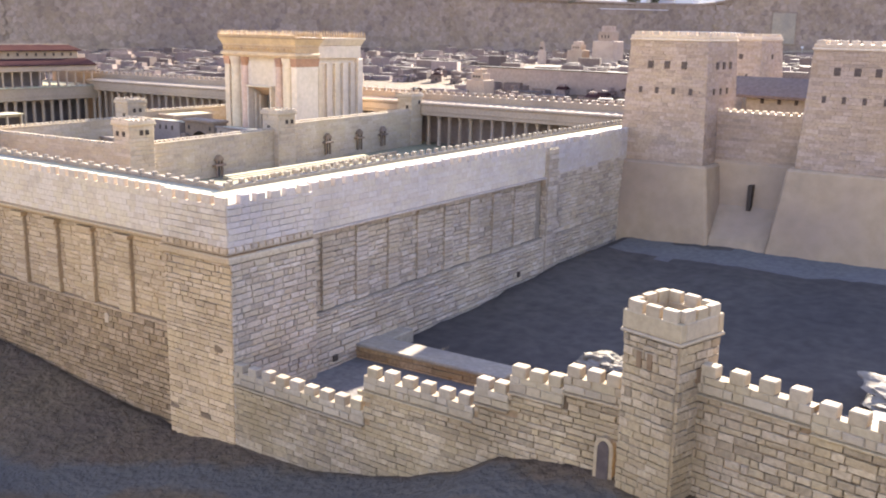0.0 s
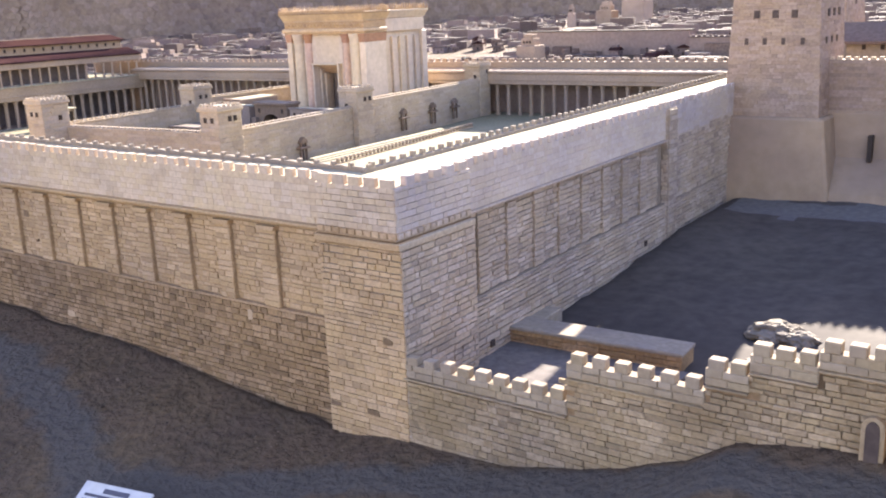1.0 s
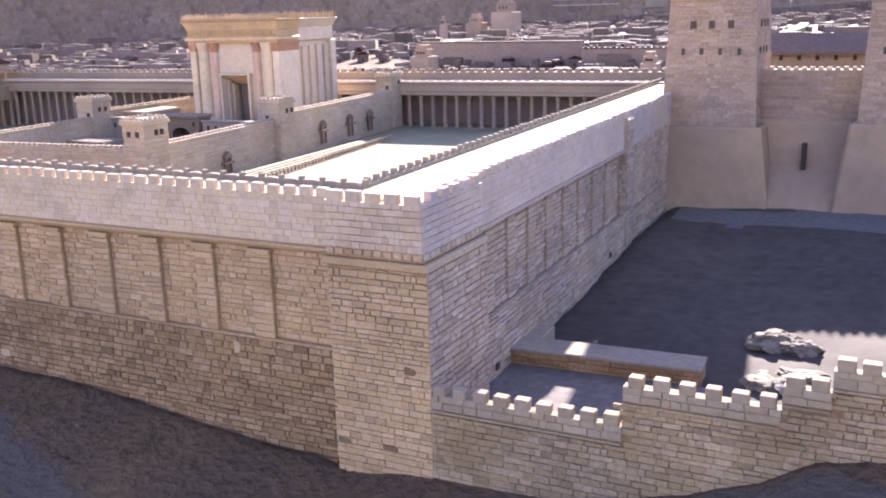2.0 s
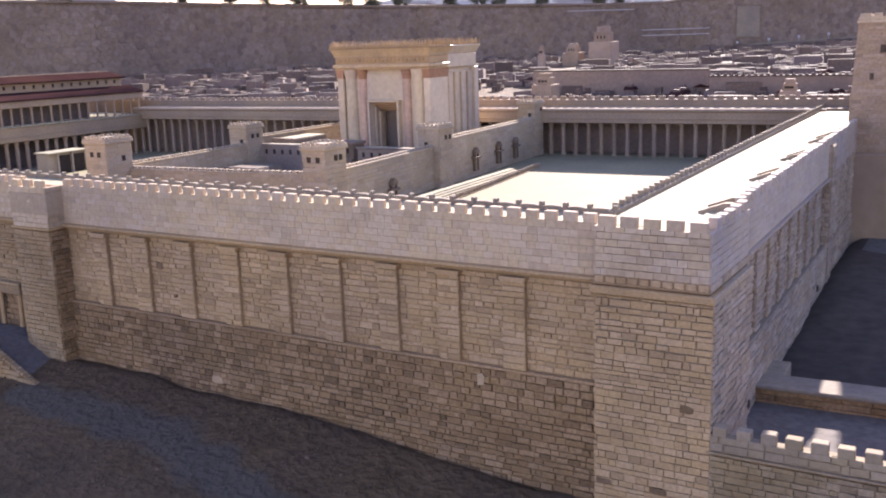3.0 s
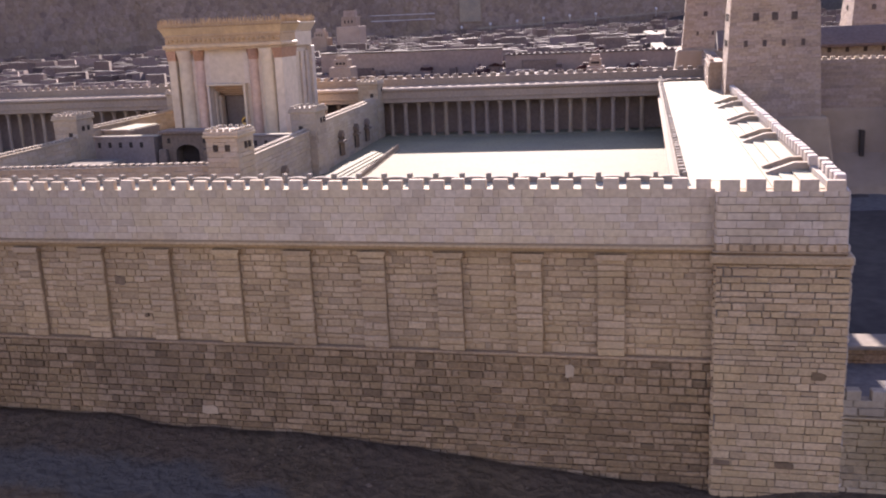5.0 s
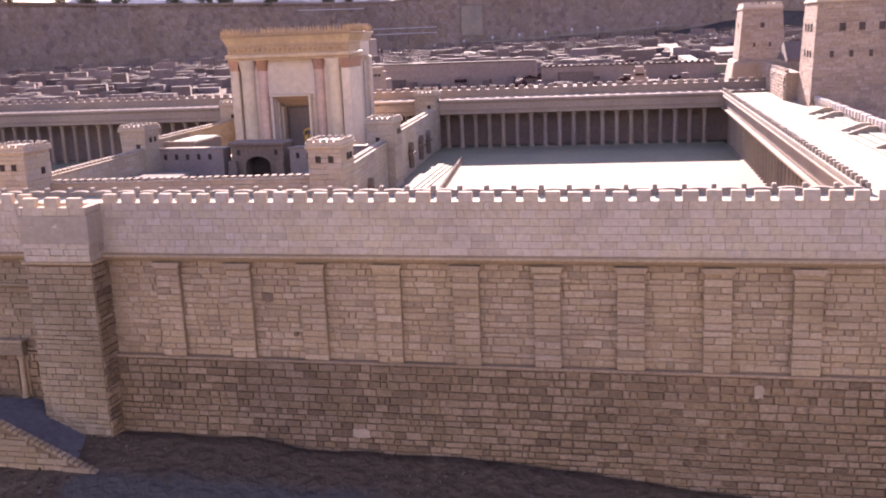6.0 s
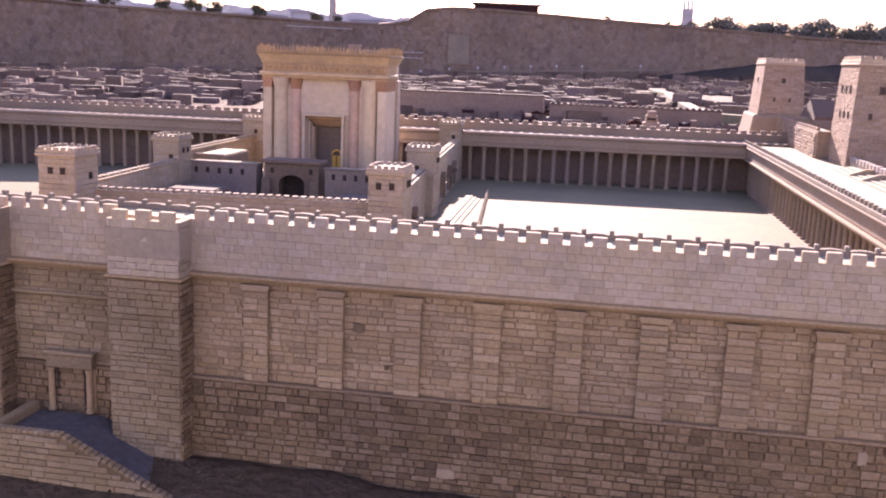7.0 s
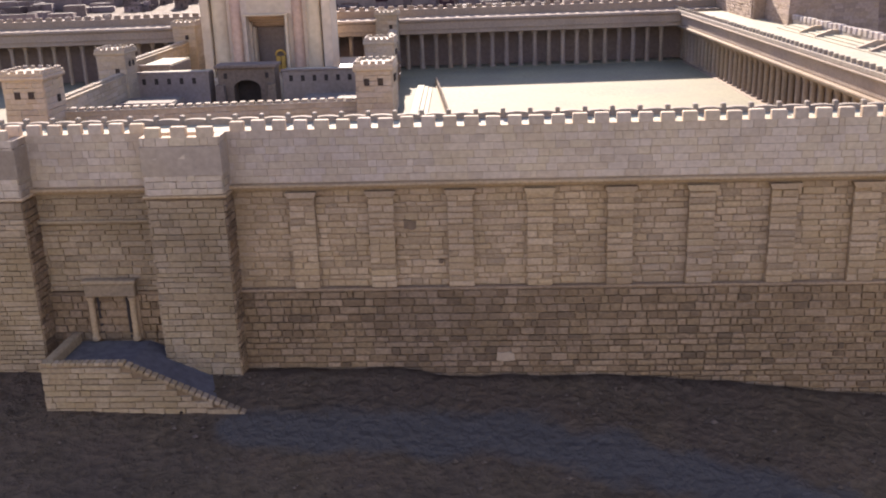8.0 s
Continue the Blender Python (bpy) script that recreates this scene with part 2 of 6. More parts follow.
def part(name, bm, material, parent=None, label="", m=None):
    bmesh.ops.recalc_face_normals(bm, faces=bm.faces)
    mesh = bpy.data.meshes.new(name)
    bm.to_mesh(mesh)
    bm.free()
    return finish(name, mesh, material, parent, label, m)


def again(ob, m, parent=None):
    """One more piece on the same mesh."""
    o = ob.copy()
    scene.collection.objects.link(o)
    o.parent = parent or ob.parent
    o.matrix_basis = m
    return o


def box(bm, x0, x1, y0, y1, z0, z1, top=0.0, bevel=0.0):
    """A block; top: how far its upper face is drawn in on each side."""
    v = [bm.verts.new(p) for p in ((x0, y0, z0), (x1, y0, z0), (x1, y1, z0), (x0, y1, z0),
                                   (x0 + top, y0 + top, z1), (x1 - top, y0 + top, z1), (x1 - top, y1 - top, z1), (x0 + top, y1 - top, z1))]
    f = [bm.faces.new([v[i] for i in q]) for q in ((3, 2, 1, 0), (4, 5, 6, 7), (0, 1, 5, 4), (1, 2, 6, 5), (2, 3, 7, 6), (3, 0, 4, 7))]
    if bevel:
        bmesh.ops.bevel(bm, geom=list({e for q in f for e in q.edges}), offset=bevel, segments=1, affect="EDGES")
    return bm


def block(x0, x1, y0, y1, z0, z1, top=0.0, bevel=0.0):
    return box(bmesh.new(), x0, x1, y0, y1, z0, z1, top, bevel)


def lathe(profile, sides=14, at=(0, 0, 0)):
    """A turned body from (radius, height) pairs."""
    bm = bmesh.new()
    rings = [[bm.verts.new((at[0] + r * math.cos(2 * math.pi * k / sides), at[1] + r * math.sin(2 * math.pi * k / sides), at[2] + z)) for k in range(sides)] for r, z in profile]
    for a, b in zip(rings, rings[1:]):
        for k in range(sides):
            bm.faces.new((a[k], a[(k + 1) % sides], b[(k + 1) % sides], b[k]))
    bm.faces.new(rings[0][::-1])
    bm.faces.new(rings[-1])
    return bm


def prism(points, y0, y1):
    """A body with the outline (x, z), from y0 to y1."""
    bm = bmesh.new()
    a = [bm.verts.new((x, y0, z)) for x, z in points]
    b = [bm.verts.new((x, y1, z)) for x, z in points]
    bm.faces.new(a)
    bm.faces.new(b[::-1])
    for k in range(len(a)):
        bm.faces.new((a[k], b[k], b[(k + 1) % len(a)], a[(k + 1) % len(a)]))
    return bm


def courses(rng, length, low, high, height, long, ragged=0.3):
    """Rectangles (u0, u1, z0, z1) of coursed stone, low and high being functions of u or numbers."""
    lo = low if callable(low) else (lambda u: low)
    hi = high if callable(high) else (lambda u: high)
    zmin = min(lo(length * k / 20) for k in range(21))
    zmax = max(hi(length * k / 20) for k in range(21))
    z = zmin
    out = []
    while z < zmax - 0.25 * height:
        h = height * rng.uniform(1 - ragged, 1 + ragged)
        if zmax - z - h < 0.4 * height:
            h = zmax - z
        u = -rng.random() * long
        while u < length:
            w = long * rng.choice((0.5, 0.8, 1.0, 1.0, 1.25, 1.6)) * rng.uniform(0.85, 1.15)
            a, b = max(u, 0.0), min(u + w, length)
            if length - b < 0.3 * long:
                b, u = length, length
            c = (a + b) / 2
            if b - a > 0.2 * long and z + h > lo(c) + 0.2 * h and z + h * 0.6 < hi(c):
                out.append((a, b, max(z, lo(c)), min(z + h, hi(c))))
            u += w
        z += h
    return out


def masonry(rects, rng, depth=0.008, gap=0.0012, bev=0.002, rough=0.0022):
    """Vertices and faces of stones in a plane: x along the wall, -y out of it, z up."""
    verts, faces = [], []
    for u0, u1, z0, z1 in rects:
        u0, u1, z0, z1 = u0 + gap * rng.uniform(0.2, 1.0), u1 - gap * rng.uniform(0.2, 1.0), z0 + gap * rng.uniform(0.4, 1.8), z1 - gap * rng.uniform(0.4, 1.8)
        if u1 - u0 < 3 * bev or z1 - z0 < 3 * bev:
            continue
        if rough > 0.0015:
            w = min(0.07 * (z1 - z0), 0.0016)
            z0, z1, u0, u1 = z0 + rng.uniform(-0.2, 1) * w, z1 - rng.uniform(-0.2, 1) * w, u0 + rng.uniform(-0.2, 1) * w, u1 - rng.uniform(-0.2, 1) * w
        d = depth + rng.uniform(-rough, rough)
        j = lambda s: rng.uniform(-s, s)
        k = len(verts)
        jit = bev * (0.9 if rough > 0.0015 else 0.6)
        for (u, z, su, sz) in ((u0, z0, 1, 1), (u1, z0, -1, 1), (u1, z1, -1, -1), (u0, z1, 1, -1)):
            verts.append((u + j(jit), 0.004, z + j(jit)))
            verts.append((u + j(jit * 0.5), -d + bev, z + j(jit * 0.5)))
            verts.append((u + su * bev + j(jit), -d + j(rough * 0.5), z + sz * bev + j(jit)))
        for s in range(4):
            a, b = k + 3 * s, k + 3 * ((s + 1) % 4)
            faces.append((a, b, b + 1, a + 1))
            faces.append((a + 1, b + 1, b + 2, a + 2))
        faces.append((k + 2, k + 5, k + 8, k + 11))
    return verts, faces


COUNT = {}


def stonework(name, rects, rng, material, parent, m=None, label="", kind="stuff", single=0, pick=None, **how):
    """Stones of a wall face: up to the given number as pieces of their own, the rest joined."""
    m = m or Matrix()
    left = single - COUNT.get(parent.name, 0)
    if left > 0:
        own = [q for q in rects if pick is None or pick((q[0] + q[1]) / 2)][:left]
        gone = set(own)
        rects = [q for q in rects if q not in gone]
        for q in own:
            brick(parent, "brick", q, material, m, rng, how.get("depth", 0.008), how.get("gap", 0.0012))
        COUNT[parent.name] = COUNT.get(parent.name, 0) + len(own)
        if not rects:
            return None
    v, f = masonry(rects, rng, **how)
    mesh = bpy.data.meshes.new(name)
    mesh.from_pydata(v, [], f)
    ob = finish(name, mesh, material, parent, label, m)
    if kind:
        ob["kind"] = kind
    return ob


def faces_of(x0, x1, y0, y1):
    """Poses of the four upright sides of a block, with their lengths: front (-y), right (+x), back (+y), left (-x)."""
    return [(pose(x0, y0, 0), x1 - x0), (pose(x1, y0, 0, 0, 0, 90), y1 - y0), (pose(x1, y1, 0, 0, 0, 180), x1 - x0), (pose(x0, y1, 0, 0, 0, -90), y1 - y0)]


def merlons(parent, name, a, b, z, pitch, size, material, first=None):
    """A row of upright stones on a wall top from a to b (x, y); size: along, across, height."""
    a, b = Vector(a), Vector(b)
    n = max(1, int(round((b - a).length / pitch)))
    way = math.degrees(math.atan2(b.y - a.y, b.x - a.x))
    rng = random.Random(int(abs(a.x * 131 + a.y * 17 + z * 7) * 10))
    for k in range(n):
        p = a.lerp(b, (k + 0.5) / n)
        m = pose(p.x, p.y, z, 0, 0, way + rng.uniform(-1.5, 1.5)) @ Matrix.Diagonal((rng.uniform(0.92, 1.06), 1, rng.uniform(0.9, 1.08), 1))
        if first is None:
            first = part(name, block(-size[0] / 2, size[0] / 2, -size[1] / 2, size[1] / 2, -0.002, size[2], 0, min(size) * 0.09), material, parent, m=m)
        else:
            again(first, m, parent)
    return first


# ---- ground ----
def step_between(u, a, b):
    t = min(1.0, max(0.0, (u - a) / (b - a)))
    return t * t * (3 - 2 * t)


def along(x, rows):
    """Straight lines between (x, z) rows."""
    if x <= rows[0][0]:
        return rows[0][1]
    for (xa, za), (xb, zb) in zip(rows, rows[1:]):
        if x <= xb:
            return za + (zb - za) * (x - xa) / (xb - xa)
    return rows[-1][1]


FOOT = ((-9.0, 0.20), (-6.3, 0.13), (-5.1, 0.10), (-4.95, 0.075), (-4.4, 0.053), (-3.9, 0.018), (-3.5, 0.0), (-3.1, -0.035), (-2.95, -0.06), (-2.6, -0.018), (-2.2, 0.006), (-1.75, 0.113), (-1.55, 0.19), (-1.4, 0.275), (-1.0, 0.325), (0.5, 0.33), (6.0, 0.40))


def sink(x, y):
    """How far the distant land lies below the plan's first heights."""
    d = math.hypot(x + 2.5, y + 0.4)
    return 0.0132 * max(0.0, d - 3.0) * min(1.0, max(0.35, 0.68 - 1.2 * (x + 2.5) / max(d, 0.1))) * step_between(y, 7.0, 9.5)


def ground_z(x, y):
    """Height of the ground: slope before the walls, the shaded hollow behind, the town's hill and the land above the great wall."""
    f = along(x, FOOT)
    front = max(f - 0.16 * (2.45 - y), -0.16) if y < 2.45 else f
    rough = 0.02 * noise.noise((x * 1.3, y * 1.3, 0.3)) + 0.010 * noise.noise((x * 4.3, y * 4.3, 1.7)) + 0.007 * noise.noise((x * 9.1, y * 9.1, 3.1)) + (0.007 * noise.noise((x * 17.0, y * 17.0, 5.1)) if y < 2.4 else 0.0)
    if y < 2.47:
        return front + rough * min(1.0, 0.3 + max(0.0, 2.4 - y))
    hollow = 0.10 + 0.055 * max(0.0, y - 3.2) + 0.03 * max(0.0, x + 2.0)
    hill = 0.70 + 0.056 * max(0.0, min(y, 13.0) - 8.0) + 0.018 * max(0.0, y - 13.0)
    inside = step_between(-x, 2.6, 3.0)
    z = hollow + (hill - hollow) * step_between(y, 6.3 + 1.9 * inside, 8.6 + 0.8 * inside)
    z -= inside * 0.25 * (1 - step_between(y, 8.2, 9.2))
    z = min(z, 1.75)
    z = front + (z - front) * step_between(y, 2.47, 2.62)
    return z + rough * 1.5 - sink(x, y)


WALLWAY = [(-58.4, 3.2), (-28.4, 12.2), (-23.9, 18.2), (-18.65, 26.45), (-11.9, 32.15), (1.6, 36.2), (15.1, 37.7), (52.6, 36.2)]


CREST = ((-58.4, 3.4), (-28.4, 3.335), (-26.0, 3.29), (-23.9, 3.22), (-22.0, 3.115), (-19.4, 3.015), (-16.0, 2.975), (-14.0, 2.93), (-12.35, 2.95), (-11.5, 3.10), (-10.9, 3.50), (-10.1, 3.59), (-8.6, 3.56), (-5.3, 3.36), (-1.55, 3.16), (3.25, 2.90), (19.6, 2.42))


def wall_top(x):
    """Height of the great wall's top."""
    return along(x, CREST) - sink(x, along(x, WALLWAY))


def wall_y(x):
    return along(x, WALLWAY)


TRACKS = [[(-5.5, 2.12), (-4.73, 2.17), (-3.95, 1.93), (-3.6, 1.75), (-3.3, 1.5), (-3.0, 1.1)], [(-3.6, 1.75), (-3.1, 1.95), (-2.7, 2.18), (-2.2, 2.33), (-1.6, 2.34), (-1.0, 2.28)]]


def off_track(x, y):
    """Distance from the middle line of the trodden track."""
    p, best = Vector((x, y)), 9.0
    for a, b in [q for way in TRACKS for q in zip(way, way[1:])]:
        a, b = Vector(a), Vector(b)
        d = b - a
        u = min(1.0, max(0.0, (p - a).dot(d) / d.length_squared))
        best = min(best, (a + d * u - p).length)
    return best


def ground():
    xs = [-400, -120, -60, -48] + [-40 + 0.75 * k for k in range(20)] + [-25 + 0.5 * k for k in range(32)] + [-9 + 0.05 * k for k in range(220)] + [2 + 0.75 * k for k in range(27)] + [24, 32, 50, 120, 400]
    ys = [-60, -20, -8] + [-4 + 0.5 * k for k in range(8)] + [0.045 * k for k in range(56)] + [2.53 + 0.08 * k for k in range(74)] + [8.45 + 0.6 * k for k in range(56)] + [44, 50, 60, 120, 400]
    v, f = [], []
    for y in ys:
        for x in xs:
            z = ground_z(x, y) if abs(x) < 60 and -9 < y < 60 else (-0.16 if y < 2.4 else 1.75)
            if y > max(wall_y(x - 0.8), wall_y(x), wall_y(x + 0.8)) + 0.65:
                z = wall_top(x) - 0.05 + 0.012 * max(0, min(60, y - wall_y(x)))
            v.append((x, y, z))
    n = len(xs)
    for j in range(len(ys) - 1):
        for i in range(n - 1):
            f.append((j * n + i, j * n + i + 1, (j + 1) * n + i + 1, (j + 1) * n + i))
    mesh = bpy.data.meshes.new("ground")
    mesh.from_pydata(v, [], f)
    for p in mesh.polygons:
        p.use_smooth = True
    layer = mesh.attributes.new("track", "FLOAT", "POINT")
    for k, p in enumerate(v):
        layer.data[k].value = max(0.0, 1.0 - off_track(p[0], p[1]) / 0.21) if p[1] < 2.45 else 0.0
    ob = finish("ground", mesh, M_EARTH)
    mesh.materials.append(M_HOLLOW)
    mesh.materials.append(M_BOUNCE)
    mesh.materials.append(M_PALEPATH)
    for p in mesh.polygons:
        c = p.center
        edge = 0.25 * noise.noise((c.x * 1.7, c.y * 1.7, 4.0))
        if -2.75 < c.x < 9 and 2.5 < c.y < 6.9 + edge:
            p.material_index = 3 if c.x > -2.6 and 5.62 + 0.2 * edge < c.y < 6.02 + 0.2 * edge else 1
        # out of view: ground surface added to bounce sunlight at the east wall
        elif c.y < -0.3:
            p.material_index = 2
    tagged(ob, "dark bare earth sloping up to the model walls", "ground", kind="structure")


ground()

COURT = 0.495
ROOF = 0.879


def west_y(x):
    """Front line of the western colonnade, which is not square to the east wall."""
    return 7.62 + 0.06 * (x + 3.3)


# ---- east wall ----
UNIT = []
MESHES = {}


def brick(parent, name, rect, material, m, rng, depth=0.008, gap=0.0012):
    """One stone as a piece of its own; the pieces share a few unit meshes."""
    if not UNIT:
        r = random.Random(2)
        for k in range(8):
            j = lambda s: r.uniform(-s, s)
            v, f = [], []
            for u, z, su, sz in ((0, 0, 1, 1), (1, 0, -1, 1), (1, 1, -1, -1), (0, 1, 1, -1)):
                v += [(u, 0.5, z), (u + j(0.02), -0.7, z + j(0.055)), (u + su * 0.045 + j(0.025), -1 + j(0.1), z + sz * 0.10 + j(0.06))]
            for s in range(4):
                a, b = 3 * s, 3 * ((s + 1) % 4)
                f += [(a, b, b + 1, a + 1), (a + 1, b + 1, b + 2, a + 2)]
            f.append((2, 5, 8, 11))
            UNIT.append((v, f))
    key = "stone_" + material.name
    if key not in MESHES:
        meshes = []
        for v, f in UNIT:
            mesh = bpy.data.meshes.new(key)
            mesh.from_pydata(v, [], f)
            mesh.materials.append(material)
            meshes.append(mesh)
        MESHES[key] = meshes
    u0, u1, z0, z1 = rect
    g = gap * rng.uniform(0.6, 1.5)
    ob = new(name, rng.choice(MESHES[key]))
    ob.parent = parent
    ob.matrix_basis = m @ Matrix.Translation((u0 + g * 0.6, 0, z0 + g)) @ Matrix.Diagonal((max(u1 - u0 - 1.2 * g, 0.003), depth * rng.uniform(0.75, 1.2), max(z1 - z0 - 2 * g, 0.003), 1))
    return ob


def wall_east():
    w = thing("wall_east", label="long retaining wall of weathered limestone blocks with pilasters", category="wall", kind="structure")
    rng = random.Random(4)
    foot = lambda x: along(x, FOOT) - 0.03
    part("core", block(-9.0, -2.8, 2.515, 2.885, -0.3, ROOF), M_PANELJOINT, w)
    # rough base courses, three centimetres proud of the panels
    part("base_core", block(-9.0, -2.9, 2.497, 2.515, -0.3, 0.383), M_JOINT, w)
    for name, a, b, lo, hi, y, h, l, mt, dp in (
            ("base_stones", -6.30, -2.975, None, 0.376, 2.497, 0.0225, 0.042, M_RUBBLE, 0.0085),
            ("panel_stones", -5.62, -2.975, 0.388, 0.722, 2.515, 0.021, 0.044, M_ASHLAR, 0.0048),
            ("panel_stones", -9.0, -5.84, 0.30, 0.722, 2.515, 0.022, 0.052, M_GATE, 0.006)):
        low = (lambda u, a=a: foot(a + u)) if lo is None else lo
        stonework(name, courses(rng, b - a, low, hi, h, l), rng, mt, w, pose(a, y, 0), depth=dp, gap=0.0018 if name == "base_stones" else 0.0011, single=290 if name == "base_stones" else 0, pick=lambda u: -5.2 < -6.30 + u < -4.3)
    stonework("base_stones", courses(rng, 2.7, lambda u: foot(-9 + u), 0.30, 0.024, 0.06), rng, M_RUBBLE, w, pose(-9.0, 2.497, 0), depth=0.012)
    part("ledge", block(-5.62, -2.97, 2.486, 2.51, 0.376, 0.387, 0, 0.003), M_RUBBLE, w)
    # pilasters, each a stack of broad stones with a cap
    for k in range(9):
        xr = -3.255 - 0.2592 * k
        p = part("pilaster", block(xr - 0.084, xr - 0.002, 2.494, 2.516, 0.386, 0.722), M_PANELJOINT, w)
        z = 0.388
        rects = []
        while z < 0.70:
            h = rng.uniform(0.019, 0.026)
            c = rng.choice((0.086, 0.086, 0.05, 0.034))
            rects.append((0, c, z, min(z + h, 0.704)))
            if c < 0.086:
                rects.append((c, 0.086, z, min(z + h, 0.704)))
            z += h
        stonework("pilaster_stones", rects, rng, M_ASHLAR, p, pose(xr - 0.086, 2.494, 0), depth=0.005, gap=0.0013)
        part("cap", prism([(-0.05, 0.722), (-0.05, 0.716), (-0.043, 0.704), (0.043, 0.704), (0.05, 0.716), (0.05, 0.722)], 2.479, 2.515), M_ASHLAR, p, m=pose(xr - 0.043, 0, 0))
    # cornice and the smooth upper wall
    part("cornice", block(-9.0, -2.97, 2.490, 2.53, 0.730, 0.739, 0, 0.002), M_ASHLAR, w)
    # browner strip that draws the cornice's shadow line
    part("cornice_groove", block(-9.0, -2.97, 2.502, 2.53, 0.7215, 0.731), M_PANELJOINT, w, "groove coloured for the shadow line under the cornice")
    part("cornice_top", block(-9.0, -2.97, 2.474, 2.53, 0.738, 0.750, 0, 0.003), M_ASHLAR, w)
    part("upper_core", block(-9.0, -2.80, 2.502, 2.532, 0.745, 0.9255), M_PALEJOINT, w)
    stonework("upper_stones", courses(rng, 6.03, 0.752, 0.926, 0.0245, 0.042, 0.1), rng, M_PALE, w, pose(-9.0, 2.503, 0), depth=0.0032, gap=0.0004, bev=0.0012, rough=0.0008)
    part("walk", block(-9.0, -2.64, 2.532, 2.885, ROOF, 0.886), M_ROOF, w)
    merlons(w, "merlon", (-5.60, 2.5105), (-2.99, 2.5105), 0.9255, 0.069, (0.045, 0.024, 0.031), M_PALE)
    merlons(w, "merlon", (-9.0, 2.5105), (-5.86, 2.5105), 0.9255, 0.069, (0.045, 0.024, 0.031), M_PALE)
    # inner breastwork: low arched slabs between little posts
    n = 61
    arc = [(-0.0475, 0.0)] + [(0.095 * (k / 8 - 0.5), 0.016 + 0.006 * (1 - (2 * k / 8 - 1) ** 2)) for k in range(9)] + [(0.0475, 0.0)]
    slab = post = None
    for k in range(n):
        x = -3.122 - 0.096 * k
        if slab is None:
            slab = part("breastwork_slab", prism(arc, -0.012, 0.012), M_GREYCOPE, w, m=pose(x, 2.868, 0.886))
            post = part("breastwork_post", block(-0.008, 0.008, -0.014, 0.014, -0.002, 0.034, 0, 0.003), M_GREYCOPE, w, m=pose(x + 0.048, 2.868, 0.886))
        else:
            again(slab, pose(x, 2.868, 0.886))
            again(post, pose(x + 0.048, 2.868, 0.886))
    return w


def buttress(name, x0, x1, y0, y1, label, low):
    """A projecting pier of coursed stone with a moulding, a row of dentils and its own merlons."""
    w = thing(name, label=label, category="buttress", kind="structure")
    rng = random.Random(int(abs(x0) * 100))
    part("core", block(x0 + 0.004, x1 - 0.004, y0 + 0.004, y1, low - 0.1, 0.872), M_NJOINT if y1 > 2.6 else M_PANELJOINT, w)
    part("top_paving", block(x0 + 0.02, x1 - 0.02, y0 + 0.02, max(y1, 2.54), 0.87, 0.8845), M_ROOF, w)
    part("parapet_core", block(x0 + 0.004, x1 - 0.004, y0 + 0.004, y0 + 0.030, 0.87, 0.925), M_PALEJOINT, w)
    for xa, xb in ((x0 + 0.004, x0 + 0.024), (x1 - 0.028, x1 - 0.004)):
        if y1 < 2.6 or xa > x0 + 0.1:
            part("parapet_core", block(xa, xb, y0 + 0.030, 2.502 if y1 < 2.6 else y1, 0.87, 0.925), M_PALEJOINT, w)
    corner = y1 > 2.6
    if corner:
        part("lower_core", block(x1 - 0.02, x1 + 0.012, y0 + 0.004, y1, low - 0.1, 0.704), M_NJOINT, w)
    for i, (m, length) in enumerate(faces_of(x0, x1, y0, y1)):
        if i == 2:
            continue
        if i == 3 and corner:
            m, length = pose(x0, 2.505, 0, 0, 0, -90), 2.505 - y0
        # shade is in the stone: grey copies at the corner, darker on gate piers
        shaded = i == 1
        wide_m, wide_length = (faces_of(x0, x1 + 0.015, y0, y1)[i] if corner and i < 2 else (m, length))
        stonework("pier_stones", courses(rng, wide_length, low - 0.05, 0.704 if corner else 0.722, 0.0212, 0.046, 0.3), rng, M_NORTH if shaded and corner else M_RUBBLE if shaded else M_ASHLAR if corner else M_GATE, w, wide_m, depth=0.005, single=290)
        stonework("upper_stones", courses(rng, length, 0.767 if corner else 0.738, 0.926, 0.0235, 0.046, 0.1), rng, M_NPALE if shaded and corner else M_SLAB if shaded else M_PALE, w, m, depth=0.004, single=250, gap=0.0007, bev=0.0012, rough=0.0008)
    back = y1 if corner else 2.51
    if corner:
        part("band_course", block(x0 - 0.016, x1 + 0.020, y0 - 0.016, 2.6, 0.706, 0.7325, 0, 0.004), M_ASHLAR, w)
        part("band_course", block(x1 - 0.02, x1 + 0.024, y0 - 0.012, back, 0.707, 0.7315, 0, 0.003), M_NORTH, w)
        # dark strip in place of the shade over the band
        part("moulding_groove", block(x0 - 0.002, x1 + 0.002, y0 - 0.002, back, 0.732, 0.7395), M_RECESS, w, "dark groove over the band course, shade in its colour")
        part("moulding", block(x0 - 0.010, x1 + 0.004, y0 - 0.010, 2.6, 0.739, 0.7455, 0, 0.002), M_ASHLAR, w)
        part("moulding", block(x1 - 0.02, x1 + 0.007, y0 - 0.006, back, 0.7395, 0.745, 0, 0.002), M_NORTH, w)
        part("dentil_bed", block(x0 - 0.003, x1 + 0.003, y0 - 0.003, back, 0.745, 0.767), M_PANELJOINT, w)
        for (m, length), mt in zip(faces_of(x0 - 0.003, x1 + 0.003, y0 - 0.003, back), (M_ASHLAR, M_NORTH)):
            n = int(length / 0.0365)
            dentil = None
            for k in range(n):
                at = m @ pose(length * (k + 0.5) / n, 0, 0.7455, 0, 0, rng.uniform(-2, 2))
